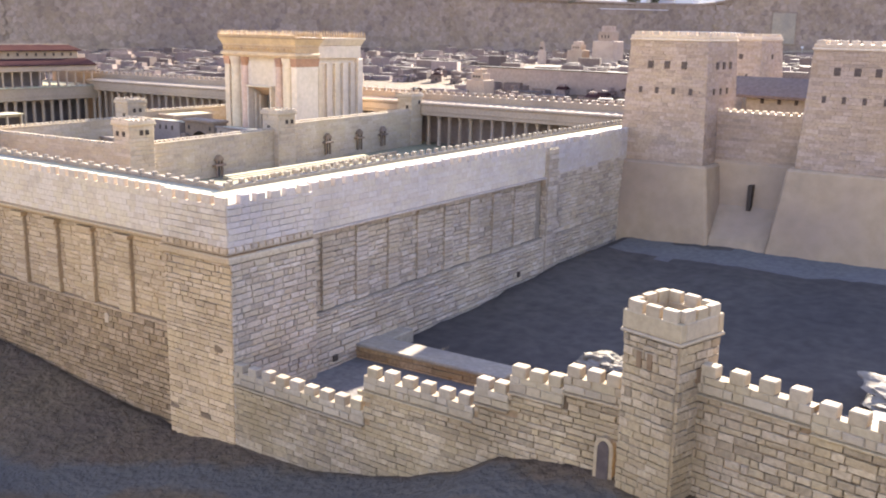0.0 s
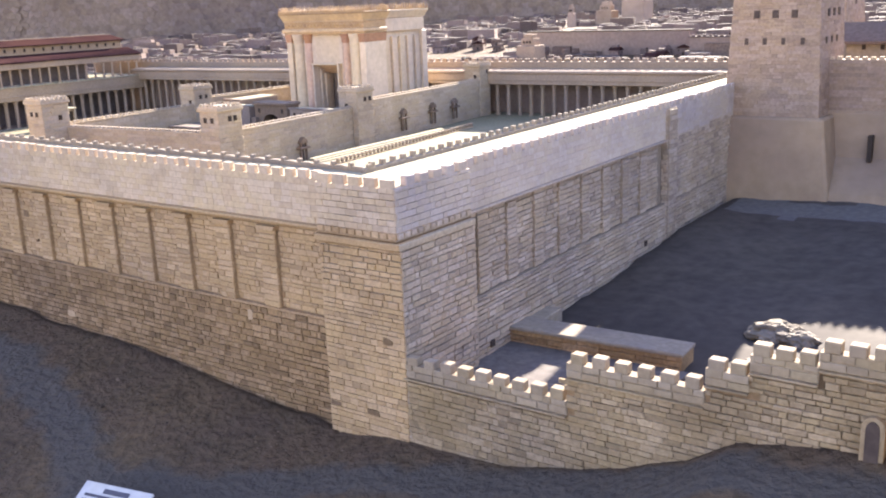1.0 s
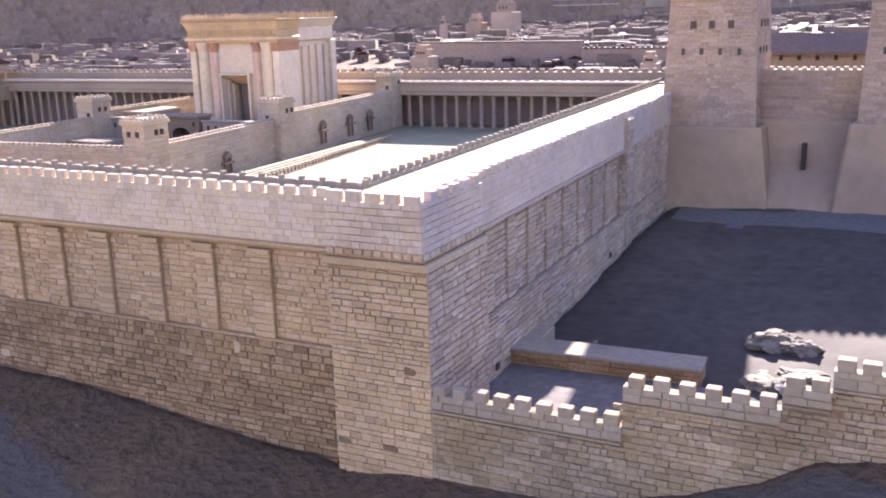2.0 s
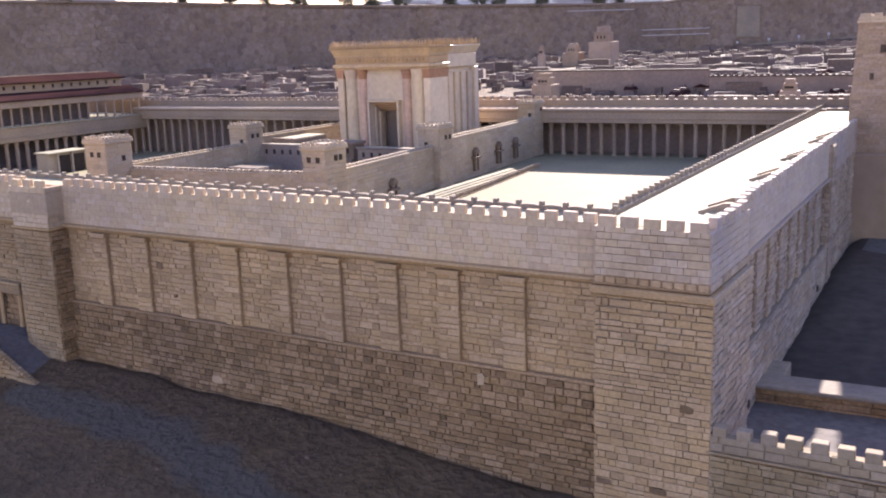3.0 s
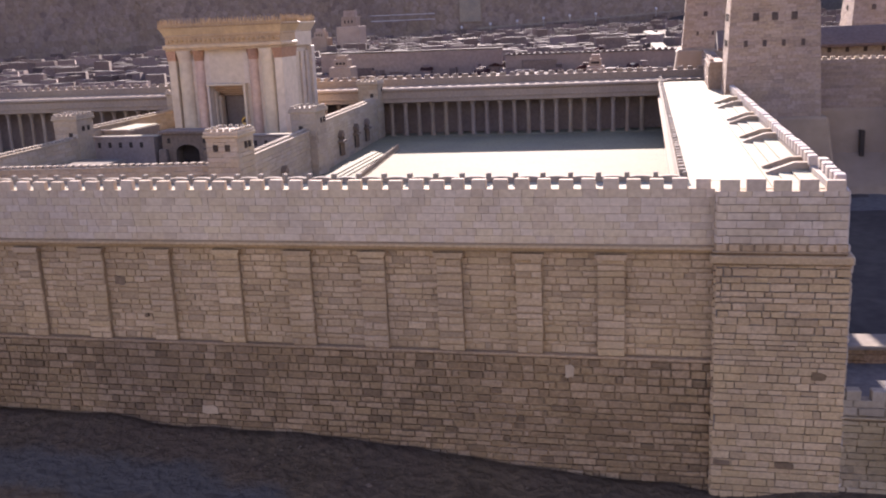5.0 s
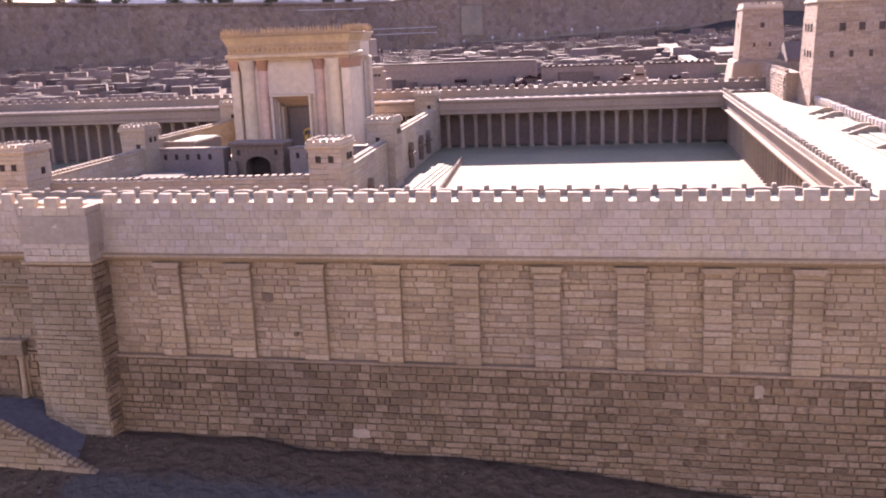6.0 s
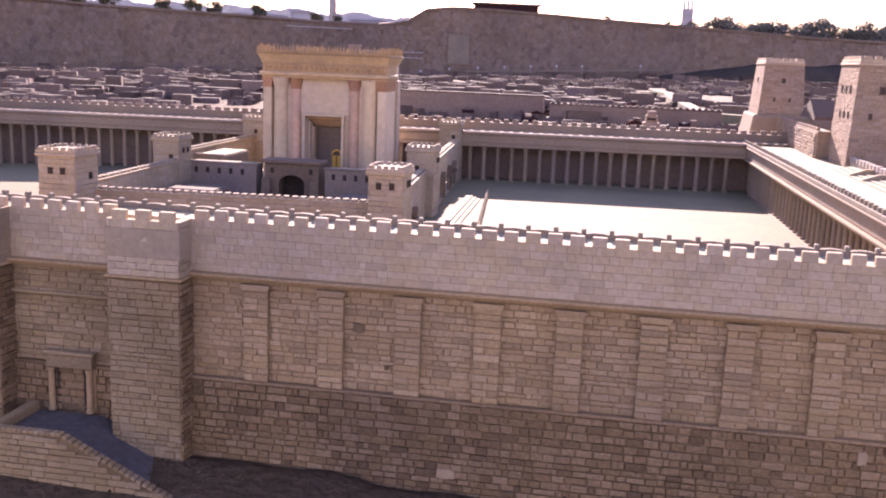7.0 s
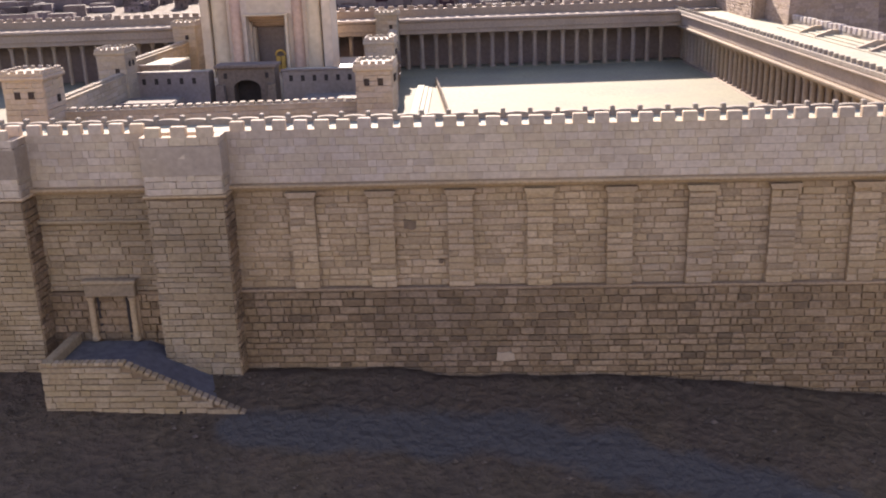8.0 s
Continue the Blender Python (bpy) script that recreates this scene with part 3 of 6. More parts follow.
                if dentil is None:
                    dentil = part("dentil", block(-0.0155, 0.0155, -0.007, 0.004, 0, 0.0205, 0, 0.0025), mt, w, m=at)
                else:
                    again(dentil, at)
    else:
        # crease shade put into the strip's brown colour
        part("moulding_groove", block(x0 - 0.001, x1 + 0.001, y0 - 0.001, back, 0.722, 0.728), M_RECESS, w, "dark groove across the pier, shade in its colour")
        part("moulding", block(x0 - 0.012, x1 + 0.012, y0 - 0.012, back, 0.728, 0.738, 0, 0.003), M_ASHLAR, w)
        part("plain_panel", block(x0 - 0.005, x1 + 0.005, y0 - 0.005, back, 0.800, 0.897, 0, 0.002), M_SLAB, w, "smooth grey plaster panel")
        # shadow line below the merlons, drawn as a dark strip
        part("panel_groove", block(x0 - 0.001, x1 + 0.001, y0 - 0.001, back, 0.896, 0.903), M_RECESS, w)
    merlons(w, "merlon", (x0, y0 + 0.009), (x1, y0 + 0.009), 0.9255, 0.0745, (0.053, 0.025, 0.033), M_PALE)
    if corner:
        merlons(w, "merlon", (x1 - 0.0135, y0 + 0.055), (x1 - 0.0135, back), 0.9255, 0.0745, (0.050, 0.031, 0.034), M_NPALE)
    return w


wall_east()
buttress("corner_buttress", -2.987, -2.620, 2.460, 2.92, "corner pier of weathered limestone blocks with a moulding", -0.15)
buttress("wall_buttress", -5.855, -5.605, 2.415, 2.52, "projecting stone pier beside the gate", -0.05)
buttress("wall_buttress", -6.52, -6.27, 2.415, 2.52, "projecting stone pier beside the gate", -0.05)


# ---- north wall, turned a little from square ----
def wall_north():
    w = thing("wall_north", (-2.625, 2.45, 0), 1.5, "shaded limestone retaining wall running up to the fortress", "wall", kind="structure")
    rng = random.Random(9)
    L = 3.75
    part("core", block(-0.26, -0.028, 0.10, L + 1.2, -0.3, ROOF), M_NJOINT, w)
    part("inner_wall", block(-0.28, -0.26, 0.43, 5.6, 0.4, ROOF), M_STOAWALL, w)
    # stones of this side use the grey copies, coloured for its cool shade
    out = pose(-0.028, 0.10, 0, 0, 0, 90)
    part("base_core", block(-0.028, -0.004, 0.10, L, -0.3, 0.39), M_NJOINT, w)
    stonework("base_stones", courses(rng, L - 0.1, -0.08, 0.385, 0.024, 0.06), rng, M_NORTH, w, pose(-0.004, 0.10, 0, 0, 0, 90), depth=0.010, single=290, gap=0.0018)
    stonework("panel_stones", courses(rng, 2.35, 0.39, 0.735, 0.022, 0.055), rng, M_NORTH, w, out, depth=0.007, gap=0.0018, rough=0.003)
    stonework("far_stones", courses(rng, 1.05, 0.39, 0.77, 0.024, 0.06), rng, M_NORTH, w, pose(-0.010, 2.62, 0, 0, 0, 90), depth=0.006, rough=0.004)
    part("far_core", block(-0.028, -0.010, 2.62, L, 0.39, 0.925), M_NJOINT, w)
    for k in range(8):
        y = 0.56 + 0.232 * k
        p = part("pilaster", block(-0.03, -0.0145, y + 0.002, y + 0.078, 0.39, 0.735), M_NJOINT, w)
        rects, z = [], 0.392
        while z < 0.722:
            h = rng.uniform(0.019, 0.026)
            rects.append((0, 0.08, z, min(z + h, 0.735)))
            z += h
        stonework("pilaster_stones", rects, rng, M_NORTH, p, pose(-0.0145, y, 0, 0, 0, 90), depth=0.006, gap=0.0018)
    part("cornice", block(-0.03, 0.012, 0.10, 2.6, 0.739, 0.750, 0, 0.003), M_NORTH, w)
    # cornice shadow given as a dark brown strip
    part("cornice_groove", block(-0.03, -0.010, 0.10, 2.6, 0.7345, 0.740), M_RECESS, w, "dark groove for the shadow line under the cornice")
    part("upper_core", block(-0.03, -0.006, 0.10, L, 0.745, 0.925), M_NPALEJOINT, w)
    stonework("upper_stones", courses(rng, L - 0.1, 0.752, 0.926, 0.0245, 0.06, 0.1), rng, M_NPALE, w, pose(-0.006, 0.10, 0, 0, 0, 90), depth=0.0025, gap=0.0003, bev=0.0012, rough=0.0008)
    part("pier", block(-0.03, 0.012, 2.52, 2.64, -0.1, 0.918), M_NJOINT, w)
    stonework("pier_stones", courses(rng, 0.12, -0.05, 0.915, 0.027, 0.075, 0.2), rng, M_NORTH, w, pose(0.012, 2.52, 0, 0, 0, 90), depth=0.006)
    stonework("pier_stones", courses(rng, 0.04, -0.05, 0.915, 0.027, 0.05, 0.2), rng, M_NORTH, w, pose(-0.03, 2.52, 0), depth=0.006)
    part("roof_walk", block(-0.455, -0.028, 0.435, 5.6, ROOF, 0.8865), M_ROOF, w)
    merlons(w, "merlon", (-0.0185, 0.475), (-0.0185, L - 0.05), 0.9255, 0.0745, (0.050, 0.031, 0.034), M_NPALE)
    merlons(w, "inner_merlon", (-0.445, 0.42), (-0.445, 5.5), 0.903, 0.072, (0.022, 0.022, 0.024), M_GREYCOPE)
    part("inner_kerb", block(-0.46, -0.43, 0.40, 5.5, ROOF, 0.905, 0, 0.004), M_GREYCOPE, w)
    # colonnade below, open to the court
    part("architrave", block(-0.445, -0.30, 0.43, 5.5, 0.786, 0.868, 0, 0.005), M_STOA, w)
    part("architrave_cornice", block(-0.464, -0.30, 0.43, 5.5, 0.864, 0.880, 0, 0.005), M_STOA, w)
    part("architrave_ledge", block(-0.468, -0.30, 0.43, 5.5, 0.772, 0.786, 0, 0.003), M_STOA, w)
    part("beam", block(-0.425, -0.33, 0.43, 5.5, 0.745, 0.772, 0, 0.003), M_STOA, w)
    shaft = None
    for k in range(43):
        m = pose(-0.385, 0.55 + 0.116 * k, COURT)
        if shaft is None:
            shaft = part("column", lathe([(0.025, 0), (0.025, 0.012), (0.019, 0.018), (0.0165, 0.22), (0.023, 0.238), (0.026, 0.252)], 12), M_STOA, w, m=m)
        else:
            again(shaft, m)
    part("stylobate", block(-0.43, -0.28, 0.43, 5.5, COURT - 0.02, COURT + 0.004, 0, 0.003), M_STOA, w)
    return w


wall_north()
tagged(part("court_floor", prism([(-10.6, 0.25), (-2.8, 0.25), (-2.8, COURT), (-6.9, COURT), (-10.6, 0.397)], 2.87, 8.2), M_COURT), "pale paved court floor in sun and shade", "floor", kind="structure")


# ---- western colonnade ----
def stoa_west():
    a = math.degrees(math.atan(0.06))
    w = thing("west_stoa", (-3.25, west_y(-3.25), COURT), a, "long pale colonnade with crenellated roof behind the court", "colonnade", kind="structure")
    # local -x runs south along the front line
    L = 7.1
    part("back_wall", block(-L - 1.0, 0.55, 0.235, 0.315, -0.1, 0.47, 0, 0.004), M_STOA, w)
    # dark-coloured wall close behind the columns stands for the stoa's shaded depth
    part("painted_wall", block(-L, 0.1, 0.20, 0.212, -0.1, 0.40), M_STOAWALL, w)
    part("architrave", block(-L, 0.1, -0.02, 0.10, 0.282, 0.385, 0, 0.006), M_STOA, w)
    part("architrave_fillet", block(-L, 0.1, -0.028, 0.10, 0.315, 0.322, 0, 0.002), M_STOA, w)
    part("architrave_cornice", block(-L, 0.1, -0.04, 0.10, 0.380, 0.408, 0, 0.008), M_STOA, w)
    part("roof", block(-L, 0.5, 0.02, 0.236, 0.396, 0.410), M_STOA, w)
    merlons(w, "merlon", (-L - 0.9, 0.26), (0.5, 0.26), 0.468, 0.082, (0.05, 0.03, 0.03), M_STOA)
    shaft = tall = None
    for k in range(60):
        m = pose(-0.1 - 0.116 * k, 0.03, 0)
        if k > 33:
            if tall is None:
                tall = part("column", lathe([(0.0185, -0.10), (0.016, 0.248), (0.023, 0.266), (0.026, 0.282)], 12), M_STOA, w, m=m)
            else:
                again(tall, m)
        elif shaft is None:
            shaft = part("column", lathe([(0.025, 0), (0.025, 0.012), (0.0185, 0.018), (0.016, 0.248), (0.023, 0.266), (0.026, 0.282)], 12), M_STOA, w, m=m)
        else:
            again(shaft, m)
    part("stylobate", block(-3.9, 0.1, -0.03, 0.4, -0.02, 0.004, 0, 0.003), M_COURT, w)


stoa_west()


# ---- royal colonnade on the south side ----
def stoa_south():
    w = thing("south_stoa", (-10.24, 0, COURT), 0, "two-storeyed colonnaded hall with red tiled roofs", "colonnade", kind="structure")
    y0, y1 = 2.88, 7.27
    low = -0.092
    part("back_wall", block(-1.2, -1.1, y0, y1, -0.1, 0.70, 0, 0.005), M_STOA, w)
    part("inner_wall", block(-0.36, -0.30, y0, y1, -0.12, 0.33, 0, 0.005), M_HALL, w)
    part("stylobate", block(-0.30, 0.012, y0, y1, low - 0.03, low + 0.004, 0, 0.003), M_STOA, w)
    part("architrave", block(-0.12, 0.02, y0, y1, 0.188, 0.332, 0, 0.006), M_STOA, w)
    part("architrave_fillet", block(-0.12, 0.027, y0, y1, 0.236, 0.243, 0, 0.002), M_STOA, w)
    part("terrace", block(-1.1, 0.035, y0, y1, 0.330, 0.343, 0, 0.004), M_ROOF, w)
    merlons(w, "eave_knob", (0.022, y0), (0.022, y1), 0.342, 0.085, (0.02, 0.016, 0.012), M_STOA)
    shaft = upper = None
    for k in range(38):
        m = pose(-0.03, y1 - 0.05 - 0.114 * k, low)
        if shaft is None:
            shaft = part("column", lathe([(0.027, 0), (0.027, 0.012), (0.021, 0.018), (0.0185, 0.244), (0.026, 0.262), (0.029, 0.281)], 12), M_STOA, w, m=m)
        else:
            again(shaft, m)
        m = pose(-0.05, y1 - 0.05 - 0.114 * k, 0.342)
        if upper is None:
            upper = part("upper_column", lathe([(0.018, 0), (0.018, 0.008), (0.0125, 0.013), (0.0115, 0.148), (0.017, 0.162), (0.018, 0.172)], 10), M_STOA, w, m=m)
        else:
            again(upper, m)
    part("upper_wall", block(-0.30, -0.22, y0, y1 - 0.6, 0.342, 0.52, 0, 0.004), M_HALL, w)
    part("upper_architrave", block(-0.30, -0.02, y0, y1, 0.512, 0.579, 0, 0.006), M_STOA, w)
    part("lower_roof", prism([(0.0, 0.578), (0.0, 0.590), (-0.24, 0.655), (-0.24, 0.578)], y0, y1), M_RED, w)
    part("clerestory", block(-0.74, -0.23, y0, y1 - 0.1, 0.56, 0.744, 0, 0.004), M_STOA, w)
    win = None
    for k in range(36):
        m = pose(-0.227, y1 - 0.2 - 0.114 * k, 0.682)
        if win is None:
            win = part("window", block(-0.004, 0.004, -0.011, 0.011, 0, 0.036), M_DARK, w, m=m)
        else:
            again(win, m)
    part("upper_roof", prism([(-0.195, 0.738), (-0.195, 0.749), (-0.48, 0.806), (-0.775, 0.749), (-0.775, 0.738)], y0, y1 - 0.06), M_RED, w)
    part("ridge_tile", block(-0.49, -0.47, y0, y1 - 0.06, 0.803, 0.813, 0, 0.003), M_STOA, w)


stoa_south()


# ---- courtyard towers and inner walls ----
def courtyard_tower(x0, x1, y0, y1, top, wins, label="small square stone tower with a crenellated top and two windows"):
    w = thing("courtyard_tower", ((x0 + x1) / 2, (y0 + y1) / 2, COURT), 0, label, "tower", "towers of the inner court")
    a, b, h = (x1 - x0) / 2, (y1 - y0) / 2, top - COURT
    rng = random.Random(int(x0 * -977))
    part("shaft", block(-a + 0.003, a - 0.003, -b + 0.003, b - 0.003, -0.11, h - 0.03), M_INNERJOINT, w)
    for m, length in faces_of(-a, a, -b, b):
        stonework("stonework", courses(rng, length, 0, h - 0.035, 0.026, 0.09, 0.15), rng, M_INNER, w, m, depth=0.004, gap=0.0005, bev=0.0013, single=110)
    part("cornice", block(-a - 0.014, a + 0.014, -b - 0.014, b + 0.014, h - 0.036, h - 0.018, 0, 0.004), M_INNER, w)
    part("parapet", block(-a - 0.01, a + 0.01, -b - 0.01, b + 0.01, h - 0.018, h - 0.004, 0, 0.002), M_INNER, w)
    f = None
    for p, q in (((-a, -b), (a, -b)), ((a, -b), (a, b)), ((a, b), (-a, b)), ((-a, b), (-a, -b))):
        f = merlons(w, "merlon", p, q, h - 0.004, 0.036, (0.021, 0.014, 0.013), M_INNER, f)
    for side, u, z in wins:
        size = 0.0125
        if side == "e":
            bm = block(u - size, u + size, -b - 0.009, -b + 0.02, z - COURT - 0.016, z - COURT + 0.016)
        else:
            bm = block(a - 0.02, a + 0.009, u - size, u + size, z - COURT - 0.016, z - COURT + 0.016)
        part("window", bm, M_DARK, w)
    return w


TWO = [("e", -0.032, 0.875), ("e", 0.032, 0.875), ("n", -0.005, 0.880), ("n", 0.040, 0.880)]
courtyard_tower(-5.378, -5.212, 3.965, 4.157, 0.962, TWO)
courtyard_tower(-6.956, -6.768, 3.75, 3.955, 0.985, [("e", -0.03, 0.882), ("e", 0.034, 0.882), ("n", 0.03, 0.85)])
courtyard_tower(-5.516, -5.346, 5.437, 5.620, 0.938, [("e", -0.018, 0.803), ("n", -0.005, 0.848), ("n", 0.052, 0.848)], "tall square stone tower on the inner court's side wall")
courtyard_tower(-7.118, -6.950, 5.246, 5.430, 0.938, [("e", 0.035, 0.806), ("n", -0.03, 0.845), ("n", 0.03, 0.845)])
courtyard_tower(-5.665, -5.500, 7.330, 7.495, 0.978, [("e", 0.035, 0.858), ("n", 0.03, 0.90)])
courtyard_tower(-7.16, -6.99, 6.85, 7.03, 0.975, [("e", 0.02, 0.86)])


def inner_wall(name, a, b, top, label, thick=0.05, knobs=True):
    a, b = Vector(a), Vector(b)
    w = thing(name, (a.x, a.y, COURT), math.degrees(math.atan2(b.y - a.y, b.x - a.x)), label, "wall", kind="structure")
    L, h = (b - a).length, top - COURT
    rng = random.Random(int(L * 1000))
    part("core", block(0, L, -thick / 2 + 0.003, thick / 2 - 0.003, -0.02, h), M_INNERJOINT, w)
    for m, length in ((pose(0, -thick / 2, 0), L), (pose(L, thick / 2, 0, 0, 0, 180), L)):
        stonework("wall_stones", courses(rng, length, 0, h - 0.008, 0.025, 0.07, 0.12), rng, M_INNER, w, m, depth=0.004, gap=0.0006, bev=0.0012, rough=0.0008)
    part("coping", block(-0.005, L + 0.005, -thick / 2 - 0.008, thick / 2 + 0.008, h - 0.010, h, 0, 0.003), M_INNER, w)
    if knobs:
        merlons(w, "coping_stone", (0, 0), (L, 0), h, 0.042, (0.027, thick * 0.7, 0.011), M_INNER)
    return w


inner_wall("inner_wall_east", (-6.80, 3.955), (-5.37, 4.085), 0.778, "low crenellated stone wall of the inner court")
wn1 = inner_wall("inner_wall_north", (-5.31, 4.15), (-5.42, 5.44), 0.793, "pale stone wall with small gabled gates")
wn2 = inner_wall("inner_wall_north", (-5.40, 5.61), (-5.535, 7.34), 0.832, "pale stone wall with small gabled gates")
inner_wall("inner_wall_south", (-6.985, 5.26), (-6.925, 3.95), 0.785, "low crenellated stone wall of the inner court")
inner_wall("inner_wall_south", (-7.08, 6.87), (-7.05, 5.42), 0.825, "low crenellated stone wall of the inner court")


# ---- the temple ----
def temple():
    t = thing("temple", (-6.28, 6.145, COURT), 0.0, "cream marble temple with gilded cornice and tall doorway", "temple")
    hz = 1.306 - COURT
    part("podium", block(-0.50, 0.50, -0.14, 1.1, -0.01, 0.145, 0, 0.006), M_MARBLE, t)
    dw, dh = 0.132, 1.047 - COURT
    part("front_wall", block(-0.36, -dw, 0.03, 0.26, 0.14, hz), M_MARBLE, t)
    part("front_wall", block(dw, 0.36, 0.03, 0.26, 0.14, hz), M_MARBLE, t)
    part("front_wall", block(-dw, dw, 0.03, 0.26, dh, hz), M_MARBLE, t)
    part("body", block(-0.27, 0.27, 0.26, 1.02, 0.0, hz - 0.012), M_MARBLE, t)
    # stepped door surround
    for w2, h2, y in ((0.150, 0.0, -0.018), (0.134, -0.045, 0.06), (0.118, -0.08, 0.10)):
        for sg in (-1, 1):
            xs = sorted((sg * w2, sg * (w2 - 0.017)))
            part("door_jamb", block(xs[0], xs[1], y, y + 0.06, 0.14, dh + h2, 0, 0.003), M_MARBLE, t)
    part("door_lintel", block(-0.156, 0.156, -0.022, 0.042, dh, dh + 0.016, 0, 0.003), M_MARBLE, t)
    part("door_soffit", prism([(0.035, dh + 0.01), (0.20, dh + 0.01), (0.20, dh - 0.085), (0.175, dh - 0.08), (0.035, dh - 0.004)], -0.132, 0.132), M_PINKMARBLE, t, "rosy sloping panel over the inner doorway", m=Matrix(((0, 1, 0, 0), (1, 0, 0, 0), (0, 0, 1, 0), (0, 0, 0, 1))))
    for k in range(4):
        z = dh - 0.012 - 0.018 * k
        part("soffit_moulding", block(-0.128 + 0.007 * k, 0.128 - 0.007 * k, 0.045 + 0.034 * k, 0.055 + 0.034 * k, z - 0.004, z + 0.002), M_GOLD, t)
    part("door_veil", block(-0.12, 0.12, 0.215, 0.235, 0.14, dh), M_DIMSTONE, t, "brown back of the doorway")
    part("golden_door", block(0.008, 0.040, 0.190, 0.204, 0.150, 0.262, 0, 0.003), M_LEAF, t, "gilded door leaf")
    part("golden_door", block(0.044, 0.076, 0.190, 0.204, 0.150, 0.262, 0, 0.003), M_LEAF, t, "gilded door leaf")
    arc = [(0.042 + 0.040 * math.cos(math.pi * k / 12), 0.266 + 0.042 * math.sin(math.pi * k / 12)) for k in range(13)]
    arc += [(0.042 + 0.029 * math.cos(math.pi * k / 12), 0.266 + 0.030 * math.sin(math.pi * k / 12)) for k in range(12, -1, -1)]
    part("golden_arch", prism(arc, 0.188, 0.202), M_LEAF, t, "gilded arch over the door")
    # square corner piers and engaged columns
    for x0, x1 in ((-0.448, -0.385), (0.385, 0.448)):
        part("corner_pier", block(x0, x1, -0.005, 0.275, 0.13, hz, 0, 0.006), M_MARBLE, t)
        part("pier_capital", block(x0 - 0.007, x1 + 0.007, -0.012, 0.282, hz, hz - 0.07, 0.007), M_RUST, t, "rust-stained stone capital")
    for x, r in ((-0.325, 0.055), (-0.213, 0.040), (0.213, 0.040), (0.325, 0.055)):
        warm = abs(x) < 0.3
        c = part("engaged_column", lathe([(r * 1.15, 0.13), (r * 1.15, 0.155), (r, 0.165), (r * 0.92, hz - 0.07), (r * 0.95, hz - 0.055)], 20), M_PINKMARBLE if warm else M_MARBLE, t, m=pose(x, 0.035, 0))
        part("capital", lathe([(r * 0.95, hz - 0.075), (r * 1.06, hz - 0.045), (r * 1.22, hz - 0.012), (r * 1.22, hz)], 20), M_RUST if warm else M_MARBLE, c, "rust-stained stone capital" if warm else "")
    for sg in (-1, 1):
        for k in range(6):
            part("side_pilaster", block(sg * 0.278 - 0.016, sg * 0.278 + 0.016, 0.33 + 0.11 * k, 0.395 + 0.11 * k, 0.0, hz - 0.05, 0, 0.004), M_MARBLE, t)
        part("back_pier", block(sg * 0.285 - 0.03, sg * 0.285 + 0.03, 0.96, 1.03, 0.0, hz - 0.012, 0, 0.005), M_MARBLE, t)
    part("architrave", block(-0.452, 0.452, -0.018, 0.282, hz, hz + 0.014, 0, 0.003), M_CREAMGOLD, t)
    part("architrave_cornice", block(-0.467, 0.467, -0.034, 0.2795, hz + 0.014, hz + 0.044, 0, 0.006), M_CREAMGOLD, t)
    part("gilded_frieze", block(-0.450, 0.450, -0.014, 0.280, hz + 0.044, hz + 0.102, 0, 0.003), M_GOLD, t, "gilded frieze band")
    ros = None
    for k in range(24):
        m = pose(-0.431 + 0.03748 * k, -0.014, hz + 0.073, 90)
        if ros is None:
            ros = part("rosette", lathe([(0.015, 0), (0.013, 0.006), (0.005, 0.010)], 8), M_GOLD, t, m=m)
        else:
            again(ros, m)
    part("cornice_band", block(-0.458, 0.458, -0.022, 0.281, hz + 0.102, hz + 0.112, 0, 0.003), M_CREAMGOLD, t)
    part("crown_cornice", block(-0.478, 0.478, -0.045, 0.308, hz + 0.162, hz + 0.112, 0.024), M_CREAMGOLD, t, "flaring gilded crown cornice")
    part("crown_slab", block(-0.483, 0.483, -0.050, 0.312, hz + 0.162, hz + 0.177, 0, 0.003), M_GOLD, t)
    part("crest_rail", block(-0.474, 0.474, -0.044, -0.036, hz + 0.176, hz + 0.192, 0, 0.002), M_GOLD, t)
    part("rear_cornice", block(-0.300, 0.300, 0.298, 1.02, hz - 0.012, hz + 0.108, 0, 0.008), M_MARBLE, t)
    part("rear_crown", block(-0.325, 0.325, 0.314, 1.045, hz + 0.160, hz + 0.108, 0.024), M_MARBLE, t)
    part("rear_slab", block(-0.330, 0.330, 0.314, 1.05, hz + 0.160, hz + 0.175, 0, 0.003), M_MARBLE, t)
    spike = None
    edge = [(-0.476 + 0.0216 * k, -0.040) for k in range(45)] + [(sg * 0.474, -0.02 + 0.027 * k) for k in range(12) for sg in (-1, 1)]
    edge += [(sg * 0.320, 0.33 + 0.032 * k) for k in range(22) for sg in (-1, 1)] + [(-0.32 + 0.032 * k, 1.042) for k in range(21)]
    for n, (x, y) in enumerate(edge):
        m = pose(x, y, hz + 0.174) @ Matrix.Diagonal((1, 1, 0.85 + 0.3 * ((n * 7) % 5) / 4, 1))
        if spike is None:
            spike = part("roof_spike", lathe([(0.006, 0), (0.0075, 0.02), (0.0015, 0.055)], 6), M_GOLD, t, m=m)
        else:
            again(spike, m)
    part("roof", block(-0.31, 0.31, 0.30, 1.03, hz + 0.158, hz + 0.170), M_ROOF, t)
    return t


temple()


# ---- fortress at the corner ----
def wide(s):
    """The upper windows are broad, the lower ones slits."""
    return 0.9 if s > 0.0175 else 0.66


